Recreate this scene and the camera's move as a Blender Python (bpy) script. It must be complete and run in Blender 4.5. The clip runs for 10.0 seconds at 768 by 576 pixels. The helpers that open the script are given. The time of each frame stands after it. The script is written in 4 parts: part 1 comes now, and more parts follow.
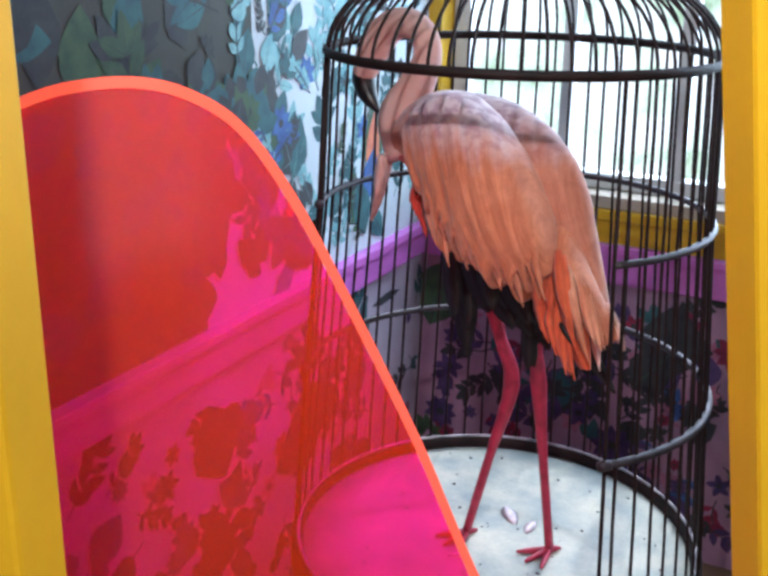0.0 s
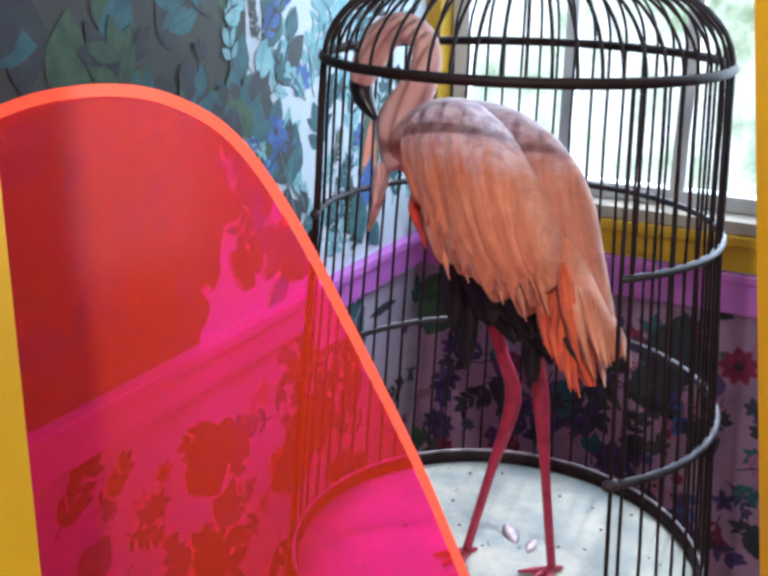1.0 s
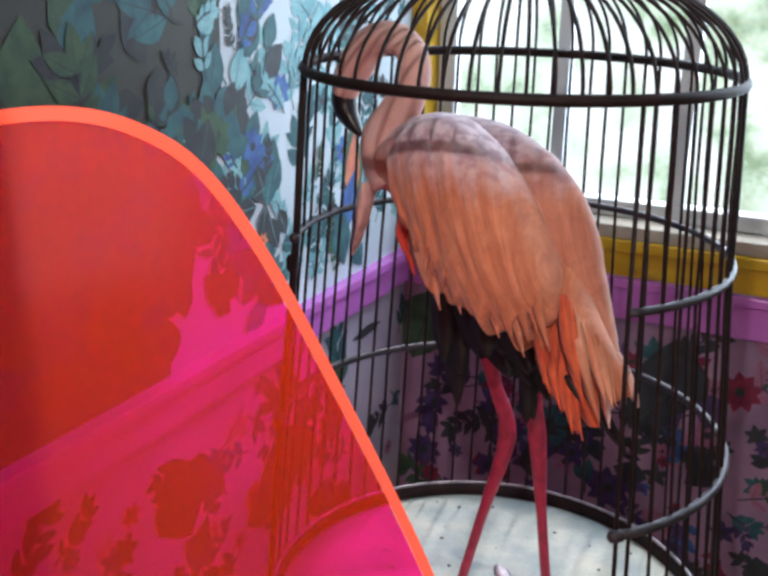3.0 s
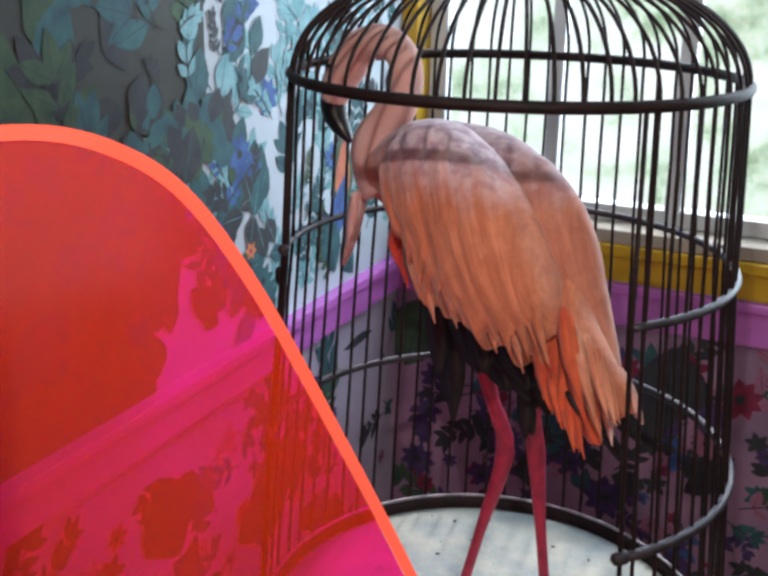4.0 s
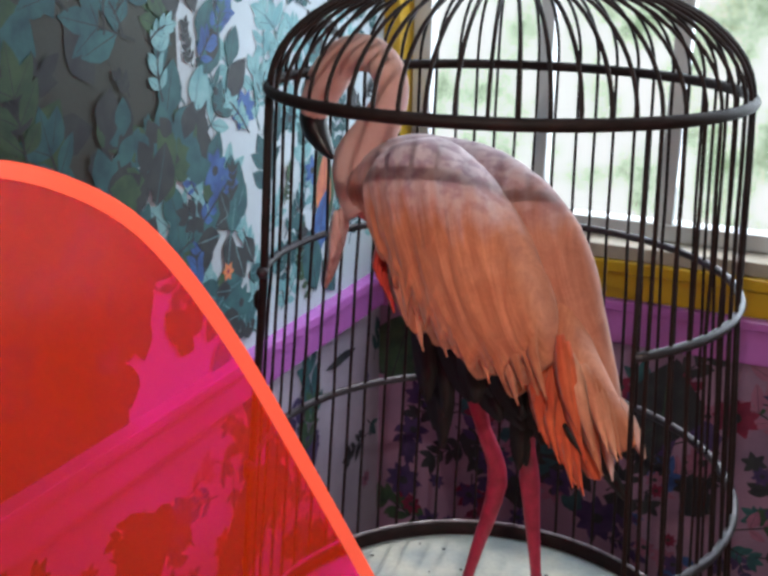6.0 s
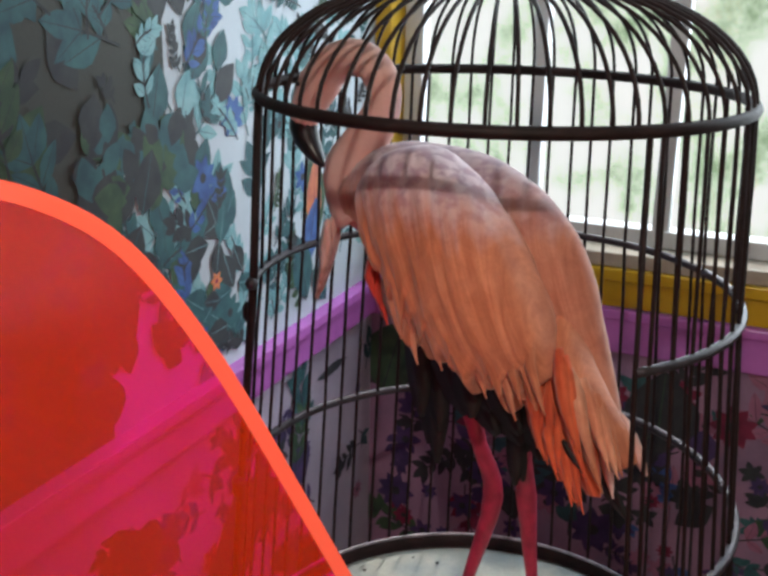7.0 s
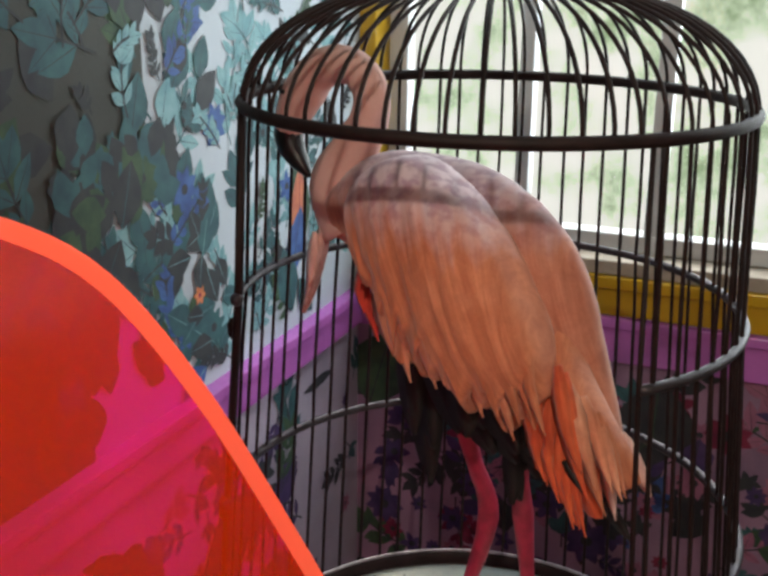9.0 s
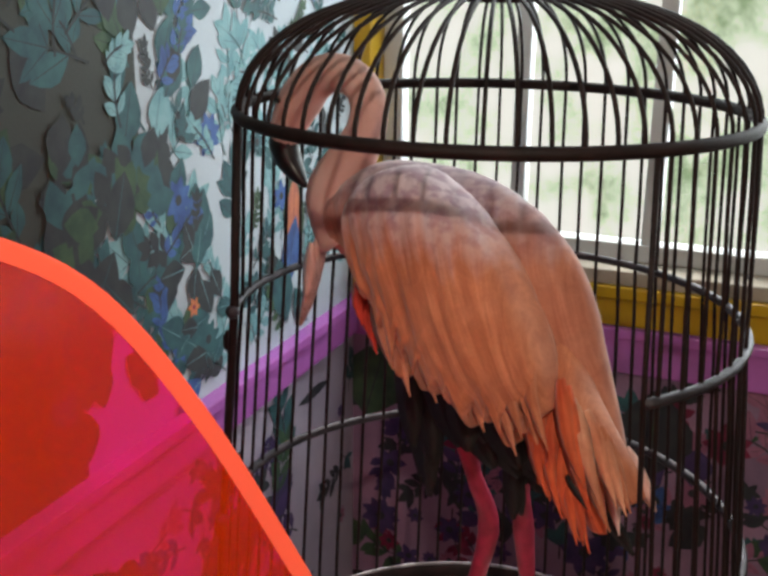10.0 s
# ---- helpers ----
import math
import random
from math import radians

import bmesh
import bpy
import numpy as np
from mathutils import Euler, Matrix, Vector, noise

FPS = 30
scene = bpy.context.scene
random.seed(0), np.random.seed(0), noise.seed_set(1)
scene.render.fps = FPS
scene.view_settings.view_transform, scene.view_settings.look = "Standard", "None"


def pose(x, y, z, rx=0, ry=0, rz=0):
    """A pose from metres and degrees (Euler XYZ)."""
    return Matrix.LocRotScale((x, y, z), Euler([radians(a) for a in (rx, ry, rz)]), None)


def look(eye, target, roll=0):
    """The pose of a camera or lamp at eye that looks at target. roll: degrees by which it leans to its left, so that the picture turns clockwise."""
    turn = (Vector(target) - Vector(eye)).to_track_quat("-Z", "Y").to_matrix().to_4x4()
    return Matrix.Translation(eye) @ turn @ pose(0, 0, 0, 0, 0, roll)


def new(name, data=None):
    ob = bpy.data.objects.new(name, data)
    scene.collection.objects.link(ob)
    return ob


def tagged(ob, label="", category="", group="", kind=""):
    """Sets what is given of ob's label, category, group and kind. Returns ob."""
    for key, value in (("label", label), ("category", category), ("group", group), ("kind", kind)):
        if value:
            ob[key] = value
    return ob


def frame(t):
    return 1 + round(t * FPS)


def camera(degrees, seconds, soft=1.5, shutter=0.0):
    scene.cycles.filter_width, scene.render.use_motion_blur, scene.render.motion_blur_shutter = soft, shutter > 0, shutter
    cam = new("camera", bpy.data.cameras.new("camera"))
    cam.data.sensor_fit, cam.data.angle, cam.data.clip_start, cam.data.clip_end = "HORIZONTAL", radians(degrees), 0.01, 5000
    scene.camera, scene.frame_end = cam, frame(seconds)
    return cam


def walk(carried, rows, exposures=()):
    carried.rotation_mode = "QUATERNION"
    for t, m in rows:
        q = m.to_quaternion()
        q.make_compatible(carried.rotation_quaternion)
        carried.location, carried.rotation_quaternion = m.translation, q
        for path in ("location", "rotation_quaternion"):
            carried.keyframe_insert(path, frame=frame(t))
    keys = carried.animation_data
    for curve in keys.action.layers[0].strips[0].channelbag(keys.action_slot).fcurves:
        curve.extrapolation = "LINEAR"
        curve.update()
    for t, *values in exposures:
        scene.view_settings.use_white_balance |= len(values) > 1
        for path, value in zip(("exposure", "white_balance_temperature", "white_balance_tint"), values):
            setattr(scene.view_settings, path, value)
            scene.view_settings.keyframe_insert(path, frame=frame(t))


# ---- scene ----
cam = camera(41.39, 10.0, soft=3.2)


def eye(x, y, z, yaw, pitch, roll):
    """A camera pose: yaw to the right of +y, pitch downwards, roll clockwise, in degrees."""
    a, b = radians(yaw), radians(pitch)
    way = Vector((math.sin(a) * math.cos(b), math.cos(a) * math.cos(b), -math.sin(b)))
    return look((x, y, z), Vector((x, y, z)) + way, -roll)


walk(cam, [
    (0.0, eye(-0.008, -2.078, 1.282, -7.10, 18.86, -1.00)),
    (0.5, eye(-0.016, -2.047, 1.277, -6.95, 18.67, -1.09)),
    (1.0, eye(-0.022, -2.016, 1.276, -6.81, 18.54, -1.11)),
    (1.5, eye(-0.029, -1.984, 1.276, -6.57, 18.45, -1.05)),
    (2.0, eye(-0.035, -1.953, 1.275, -6.32, 18.31, -1.07)),
    (2.5, eye(-0.042, -1.907, 1.271, -6.00, 18.22, -1.37)),
    (4.0, eye(-0.062, -1.795, 1.277, -5.05, 18.33, -1.11)),
    (4.5, eye(-0.066, -1.769, 1.276, -4.80, 18.24, -1.10)),
    (5.0, eye(-0.070, -1.741, 1.276, -4.48, 18.13, -1.04)),
    (5.5, eye(-0.074, -1.718, 1.281, -4.21, 18.17, -0.95)),
    (7.0, eye(-0.087, -1.645, 1.280, -3.30, 17.96, -1.04)),
    (7.5, eye(-0.091, -1.631, 1.281, -3.04, 17.95, -0.91)),
    (8.0, eye(-0.095, -1.614, 1.281, -2.78, 17.92, -0.83)),
    (8.5, eye(-0.100, -1.598, 1.281, -2.51, 17.92, -0.79)),
    (9.0, eye(-0.105, -1.584, 1.281, -2.20, 17.83, -0.73)),
    (9.5, eye(-0.111, -1.571, 1.281, -1.91, 17.70, -0.66)),
    (10.0, eye(-0.117, -1.559, 1.281, -1.68, 17.44, -0.64)),
], exposures=[(0.0, 0.12, 5480, 11), (2.5, -0.06, 5850, 12), (5.5, -0.34, 6120, 12), (10.0, -0.56, 6880, 11)])

# ---- world and light ----
world = bpy.data.worlds.new("world")
scene.world = world
world.use_nodes = True
sky = world.node_tree.nodes.new("ShaderNodeTexSky")
sky.sky_type = "NISHITA"
sky.sun_disc = False
sky.sun_elevation = radians(50)
sky.sun_rotation = radians(20)
world.node_tree.nodes["Background"].inputs["Strength"].default_value = 0.1
world.node_tree.links.new(sky.outputs[0], world.node_tree.nodes["Background"].inputs["Color"])

# the room's own axes: its corner, the way along the papered wall, the way along the window wall
CORNER = Vector((-0.27, 1.03, 0.0))
ALONG = Vector((-0.342, -0.94, 0.0)).normalized()
ACROSS = Vector((0.94, -0.342, 0.0)).normalized()
FLOOR, CEIL = -0.50, 2.15
LONG, WIDE = 4.4, 3.4


def room(a, b, z):
    """a: metres along the papered wall from the corner, b: metres along the window wall."""
    p = CORNER + ALONG * a + ACROSS * b
    return Vector((p.x, p.y, z))


def lamp(name, place, target, sx, sy, watts, colour):
    data = bpy.data.lights.new(name, "AREA")
    data.shape, data.size, data.size_y, data.energy, data.color = "RECTANGLE", sx, sy, watts, colour
    ob = new(name, data)
    ob.matrix_world = look(place, target)
    return ob


sun_data = bpy.data.lights.new("sun", "SUN")
sun_data.energy, sun_data.angle, sun_data.color = 2.0, radians(3), (1.0, 0.95, 0.86)
sun_lamp = new("sun", sun_data)
sun_lamp.matrix_world = look((1.5, 6.0, 8.0), (0.0, 0.0, 0.0))
# daylight in the opening of the garden window, and an added fill behind the viewer
lamp("window_daylight", room(-0.16, 1.05, 1.3), room(1.0, 1.05, 0.9), 1.9, 1.3, 70, (0.80, 0.92, 1.0))
lamp("added_front_fill", room(LONG - 0.12, 1.9, 1.0), room(0.0, 1.2, 0.5), 1.7, 2.0, 11, (1.0, 0.90, 0.82))
lamp("ceiling_lamp_light", (-0.25, -2.0, 2.12), (0.0, -0.1, 0.4), 0.06, 0.06, 24, (1.0, 0.88, 0.76))


# ---- materials ----
def material(name, base, rough=0.6, metal=0.0, vary=0.15, scale=8.0, fine=90.0, bump=0.15, second=None, coat=0.0, gloss=0.5):
    """A surface with broad stains, fine grain and relief."""
    m = bpy.data.materials.new(name)
    m.use_nodes = True
    t = m.node_tree
    n, l = t.nodes, t.links
    bsdf = n["Principled BSDF"]
    bsdf.inputs["Roughness"].default_value = rough
    bsdf.inputs["Metallic"].default_value = metal
    bsdf.inputs["Coat Weight"].default_value = coat
    bsdf.inputs["Specular IOR Level"].default_value = gloss
    co = n.new("ShaderNodeTexCoord")
    broad = n.new("ShaderNodeTexNoise")
    broad.inputs["Scale"].default_value = scale
    broad.inputs["Detail"].default_value = 5
    grain = n.new("ShaderNodeTexNoise")
    grain.inputs["Scale"].default_value = fine
    grain.inputs["Detail"].default_value = 3
    l.new(co.outputs["Object"], broad.inputs["Vector"])
    l.new(co.outputs["Object"], grain.inputs["Vector"])
    ramp = n.new("ShaderNodeValToRGB")
    dark = second or tuple(c * (1 - 2 * vary) for c in base)
    ramp.color_ramp.elements[0].position, ramp.color_ramp.elements[0].color = 0.3, (*dark, 1)
    ramp.color_ramp.elements[1].position, ramp.color_ramp.elements[1].color = 0.65, (*base, 1)
    l.new(broad.outputs["Fac"], ramp.inputs["Fac"])
    mix = n.new("ShaderNodeMix")
    mix.data_type, mix.blend_type = "RGBA", "OVERLAY"
    mix.inputs["Factor"].default_value = vary
    l.new(ramp.outputs["Color"], mix.inputs["A"])
    l.new(grain.outputs["Fac"], mix.inputs["B"])
    l.new(mix.outputs["Result"], bsdf.inputs["Base Color"])
    relief = n.new("ShaderNodeBump")
    relief.inputs["Strength"].default_value = bump
    relief.inputs["Distance"].default_value = 0.002
    l.new(grain.outputs["Fac"], relief.inputs["Height"])
    l.new(relief.outputs["Normal"], bsdf.inputs["Normal"])
    return m


M_PAPER = material("pale_wallpaper", (0.50, 0.58, 0.64), 0.8, vary=0.06, scale=3, fine=160)
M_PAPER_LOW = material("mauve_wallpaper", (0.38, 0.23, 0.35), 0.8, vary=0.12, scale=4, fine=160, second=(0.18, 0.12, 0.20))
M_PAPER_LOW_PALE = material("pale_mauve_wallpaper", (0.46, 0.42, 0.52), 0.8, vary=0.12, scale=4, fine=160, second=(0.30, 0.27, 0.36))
M_PURPLE = material("purple_gloss_paint", (0.50, 0.15, 0.52), 0.26, vary=0.08, scale=5, fine=60)
M_YELLOW = material("yellow_gloss_paint", (0.56, 0.34, 0.008), 0.35, vary=0.08, scale=5, fine=60)
M_POST = material("yellow_post_paint", (0.84, 0.47, 0.003), 0.62, vary=0.06, scale=5, fine=60, gloss=0.2)
M_SILL = material("grey_beige_sill_paint", (0.42, 0.37, 0.30), 0.5, vary=0.12)
M_WHITE = material("white_window_paint", (0.56, 0.58, 0.58), 0.4, vary=0.05)
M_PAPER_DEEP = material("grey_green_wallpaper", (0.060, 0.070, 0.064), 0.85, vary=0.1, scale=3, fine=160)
M_TAN = material("tan_plaster", (0.52, 0.34, 0.22), 0.85, vary=0.08, scale=3)
M_PLASTER = material("warm_white_plaster", (0.66, 0.62, 0.57), 0.85, vary=0.06, scale=3)
M_FLOOR = material("brown_floor_board", (0.20, 0.12, 0.07), 0.45, vary=0.2, scale=6)
M_IRON = material("black_brown_iron", (0.019, 0.008, 0.008), 0.6, metal=0.0, vary=0.3, scale=30, fine=300, bump=0.4, gloss=0.28)
M_RIM = material("worn_grey_iron", (0.065, 0.055, 0.066), 0.46, metal=0.5, vary=0.3, scale=40, fine=300, bump=0.5)
# pale iron colour that stands in for the highlight along the base lip
M_RIM_GLINT = material("iron_rim_highlight", (0.46, 0.43, 0.47), 0.42, metal=0.4, vary=0.35, scale=30, fine=300, bump=0.4)
M_TRAY = material("chalky_white_tray", (0.52, 0.51, 0.43), 0.75, vary=0.16, scale=9, fine=120, second=(0.27, 0.31, 0.32))


def print_colour(name, base, second):
    return material(name, base, 0.75, vary=0.15, scale=25, fine=220, bump=0.05, second=second)


PRINTS = {
    "teal": print_colour("teal_leaf_print", (0.034, 0.125, 0.135), (0.016, 0.065, 0.085)),
    "pale_teal": print_colour("pale_teal_leaf_print", (0.22, 0.42, 0.45), (0.12, 0.30, 0.34)),
    "blue": print_colour("blue_flower_print", (0.05, 0.13, 0.36), (0.02, 0.05, 0.18)),
    "green": print_colour("green_leaf_print", (0.05, 0.105, 0.05), (0.018, 0.055, 0.035)),
    "dark": print_colour("dark_leaf_print", (0.034, 0.042, 0.046), (0.018, 0.022, 0.032)),
    "orange": print_colour("orange_flower_print", (0.62, 0.20, 0.08), (0.40, 0.10, 0.07)),
    "red": print_colour("red_flower_print", (0.24, 0.02, 0.06), (0.12, 0.01, 0.04)),
    "violet": print_colour("violet_flower_print", (0.075, 0.045, 0.15), (0.035, 0.024, 0.09)),
    "pink": print_colour("pink_flower_print", (0.34, 0.14, 0.23), (0.24, 0.09, 0.16)),
}


# ---- mesh helpers ----
def part(name, bm, mat, parent=None, label="", smooth=False):
    """Links a bmesh as one mesh object, under a thing or a part."""
    bmesh.ops.recalc_face_normals(bm, faces=bm.faces)
    me = bpy.data.meshes.new(name)
    bm.to_mesh(me)
    bm.free()
    if smooth:
        me.polygons.foreach_set("use_smooth", [True] * len(me.polygons))
    for m in (mat if isinstance(mat, (list, tuple)) else [mat]):
        me.materials.append(m)
    ob = new(name, me)
    ob.parent = parent
    if label:
        ob["label"] = label
    return ob


def thing(name, label, category, place=(0, 0, 0), kind="", group=""):
    ob = new(name)
    ob.location = place
    return tagged(ob, label, category, group, kind)


def slab(bm, corner, ex, ey, ez, bevel=0.0):
    """A box from one corner and three edge vectors, added to bm."""
    b = bmesh.new()
    c, x, y, z = Vector(corner), Vector(ex), Vector(ey), Vector(ez)
    v = [b.verts.new(c + x * i + y * j + z * k) for i, j, k in
         ((0, 0, 0), (1, 0, 0), (1, 1, 0), (0, 1, 0), (0, 0, 1), (1, 0, 1), (1, 1, 1), (0, 1, 1))]
    for f in ((0, 3, 2, 1), (4, 5, 6, 7), (0, 1, 5, 4), (1, 2, 6, 5), (2, 3, 7, 6), (3, 0, 4, 7)):
        b.faces.new([v[i] for i in f])
    if bevel:
        bmesh.ops.bevel(b, geom=list(b.edges), offset=bevel, segments=2, affect="EDGES", profile=0.5)
    me = bpy.data.meshes.new("slab")
    b.to_mesh(me)
    b.free()
    bm.from_mesh(me)
    bpy.data.meshes.remove(me)
    return bm


def block(a0, a1, b0, b1, z0, z1, bevel=0.0, bm=None):
    """A box in the room's axes."""
    return slab(bm or bmesh.new(), room(a0, b0, z0), ALONG * (a1 - a0), ACROSS * (b1 - b0), (0, 0, z1 - z0), bevel)


def sweep(points, radius, sides=6, closed=False, bm=None, flat=1.0, across=None):
    """A tube along points; radius is a number or one per point; flat squeezes it in z."""
    bm = bm or bmesh.new()
    pts = [Vector(p) for p in points]
    n = len(pts)
    rings = []
    for i, p in enumerate(pts):
        a = pts[(i - 1) % n] if closed or i else p
        b = pts[(i + 1) % n] if closed or i < n - 1 else p
        d = (b - a).normalized()
        up = across or (Vector((0, 0, 1)) if abs(d.z) < 0.9 else Vector((0, 1, 0)))
        s = d.cross(up).normalized()
        u = s.cross(d)
        r = radius[i] if isinstance(radius, (list, tuple)) else radius
        rings.append([bm.verts.new(p + (s * math.cos(2 * math.pi * k / sides) + u * math.sin(2 * math.pi * k / sides) * flat) * r)
                      for k in range(sides)])
    for i in range(n if closed else n - 1):
        q, w = rings[i], rings[(i + 1) % n]
        for k in range(sides):
            bm.faces.new((q[k], q[(k + 1) % sides], w[(k + 1) % sides], w[k]))
    if not closed:
        bm.faces.new(rings[0])
        bm.faces.new(rings[-1])
    return bm


def turned(profile, sides=48, bm=None, caps=True):
    """A turned body from (radius, z) pairs."""
    bm = bm or bmesh.new()
    rings = [[bm.verts.new((r * math.cos(2 * math.pi * k / sides), r * math.sin(2 * math.pi * k / sides), z)) for k in range(sides)]
             for r, z in profile]
    for q, w in zip(rings, rings[1:]):
        for k in range(sides):
            bm.faces.new((q[k], q[(k + 1) % sides], w[(k + 1) % sides], w[k]))
    if caps:
        bm.faces.new(rings[0])
        bm.faces.new(rings[-1])
    return bm


# ---- the room ----
floor = tagged(part("floor", block(-0.2, LONG + 0.2, -0.2, WIDE + 0.2, FLOOR - 0.1, FLOOR), M_FLOOR), "brown wooden floor under the cage", "floor", kind="structure")
ceiling = tagged(part("ceiling", block(-0.2, LONG + 0.2, -0.2, WIDE + 0.2, CEIL, CEIL + 0.1), M_PLASTER), "plain plaster ceiling", "ceiling", kind="structure")
DADO0, DADO1 = 0.355, 0.448
DEEP_FROM = 0.93
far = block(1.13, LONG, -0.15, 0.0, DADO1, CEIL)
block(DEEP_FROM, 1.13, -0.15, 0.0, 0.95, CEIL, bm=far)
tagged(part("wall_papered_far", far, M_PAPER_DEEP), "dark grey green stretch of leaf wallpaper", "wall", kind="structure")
near = block(0.0, DEEP_FROM, -0.15, 0.0, DADO1, CEIL)
block(DEEP_FROM, 1.13, -0.15, 0.0, DADO1, 0.95, bm=near)
tagged(part("wall_papered", near, M_PAPER), "pale wall papered with leaves and flowers", "wall", kind="structure")
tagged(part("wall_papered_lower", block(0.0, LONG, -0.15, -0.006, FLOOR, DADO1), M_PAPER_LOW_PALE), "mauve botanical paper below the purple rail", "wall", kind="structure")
tagged(part("wall_side", block(0.0, LONG, WIDE, WIDE + 0.15, FLOOR, CEIL), M_PLASTER), "plain plaster side wall", "wall", kind="structure")
# unseen wall behind the viewer; its opening is added for the fill lamp
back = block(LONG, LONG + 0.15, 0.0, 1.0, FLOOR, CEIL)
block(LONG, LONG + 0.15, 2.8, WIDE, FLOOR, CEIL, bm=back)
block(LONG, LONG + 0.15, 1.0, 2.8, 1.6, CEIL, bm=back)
tagged(part("wall_back", back, M_PLASTER), "unseen plaster back wall with an opening added for the fill", "wall", kind="structure")

WIN_B0, WIN_B1, WIN_Z0, WIN_Z1 = 0.052, 2.1, 0.605, 1.95
wall = block(-0.15, 0.0, -0.15, WIDE + 0.15, FLOOR, 0.46)
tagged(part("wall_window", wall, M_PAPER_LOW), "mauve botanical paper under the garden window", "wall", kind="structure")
wall = block(-0.15, 0.0, -0.15, WIDE + 0.15, WIN_Z1, CEIL)
block(-0.15, 0.0, WIN_B1 + 0.1, WIDE + 0.15, 0.46, WIN_Z1, bm=wall)
block(-0.15, 0.0, -0.15, 0.0, 0.46, WIN_Z1, bm=wall)
tagged(part("wall_window_upper", wall, M_PAPER), "pale papered wall round the garden window", "wall", kind="structure")


def rail(name, a0, a1, b0, b1, z0, z1, mat, label):
    """A moulded rail: a body with a proud rounded cap."""
    bm = block(a0, a1, b0, b1, z0, z1, 0.004)
    return tagged(part(name, bm, mat), label, "dado rail", kind="structure")


rail("trim_papered_wall", 0.03, LONG, -0.005, 0.022, DADO0, DADO1 - 0.02, M_PURPLE, "glossy purple dado rail on papered wall")
rail("trim_papered_wall_cap", 0.04, LONG, -0.004, 0.036, DADO1 - 0.019, DADO1 + 0.008, M_PURPLE, "rounded cap of the purple dado rail")
rail("trim_window_wall", 0.001, 0.024, 0.0, WIDE, DADO0 - 0.01, 0.435, M_PURPLE, "glossy purple dado rail below the window")
rail("trim_window_wall_cap", 0.001, 0.038, 0.0, WIDE, 0.436, 0.462, M_PURPLE, "rounded cap of the purple dado rail")
rail("trim_yellow", 0.001, 0.020, 0.0, WIDE, 0.4640, 0.535, M_YELLOW, "yellow painted board under the window sill")
rail("trim_yellow_cap", 0.001, 0.040, 0.0, WIDE, 0.536, 0.567, M_YELLOW, "rounded yellow moulding under the window sill")

# the window: yellow surround, sill, white sashes
window = thing("window_1", "white sash window in a yellow surround over the garden", "window", room(0, 1.0, WIN_Z0), kind="structure")


def win_part(name, bm, mat, parent=None, label=""):
    ob = part(name, bm, mat, None, label)
    ob.parent = parent or window
    ob.matrix_parent_inverse = Matrix.Translation(-window.location)
    return ob


win_part("window_sill", block(-0.15, 0.03, 0.0, WIN_B1 + 0.1, 0.568, WIN_Z0, 0.004), M_SILL, label="grey beige window sill")
win_part("surround", block(-0.10, 0.02, 0.002, WIN_B0 - 0.005, WIN_Z0 + 0.001, WIN_Z1, 0.004), M_YELLOW, label="yellow painted upright")
win_part("surround", block(-0.10, 0.02, WIN_B1 + 0.005, WIN_B1 + 0.099, WIN_Z0 + 0.001, WIN_Z1, 0.004), M_YELLOW, label="yellow painted upright")
for b0, b1 in ((WIN_B0, WIN_B0 + 0.05), (0.395, 0.430), (0.725, 0.765), (1.07, 1.10), (1.40, 1.44), (1.73, 1.76), (WIN_B1 - 0.05, WIN_B1)):
    win_part("stile", block(-0.11, -0.06, b0, b1, WIN_Z0 + 0.001, WIN_Z1 - 0.05, 0.003), M_WHITE)
win_part("bottom_rail", block(-0.115, -0.055, WIN_B0, WIN_B1, WIN_Z0 + 0.002, WIN_Z0 + 0.045, 0.003), M_WHITE)
win_part("top_rail", block(-0.115, -0.055, WIN_B0, WIN_B1, WIN_Z1 - 0.06, WIN_Z1 - 0.001, 0.003), M_WHITE)

glass = bpy.data.materials.new("window_glass")
glass.use_nodes = True
g = glass.node_tree
g.nodes.remove(g.nodes["Principled BSDF"])
clear, gloss, mixer, fres = (g.nodes.new("ShaderNodeBsdf" + k) if k in ("Transparent", "Glossy") else g.nodes.new(k)
                             for k in ("Transparent", "Glossy", "ShaderNodeMixShader", "ShaderNodeFresnel"))
gloss.inputs["Roughness"].default_value = 0.03
g.links.new(fres.outputs[0], mixer.inputs[0])
g.links.new(clear.outputs[0], mixer.inputs[1])
g.links.new(gloss.outputs[0], mixer.inputs[2])
g.links.new(mixer.outputs[0], g.nodes["Material Output"].inputs["Surface"])
for b0, b1 in ((WIN_B0 + 0.05, 0.395), (0.430, 0.725), (0.765, 1.07), (1.10, 1.40), (1.44, 1.73), (1.76, WIN_B1 - 0.05)):
    pane = win_part("pane", block(-0.088, -0.084, b0 - 0.003, b1 + 0.003, WIN_Z0 + 0.04, WIN_Z1 - 0.058), glass)
    pane.visible_shadow = False

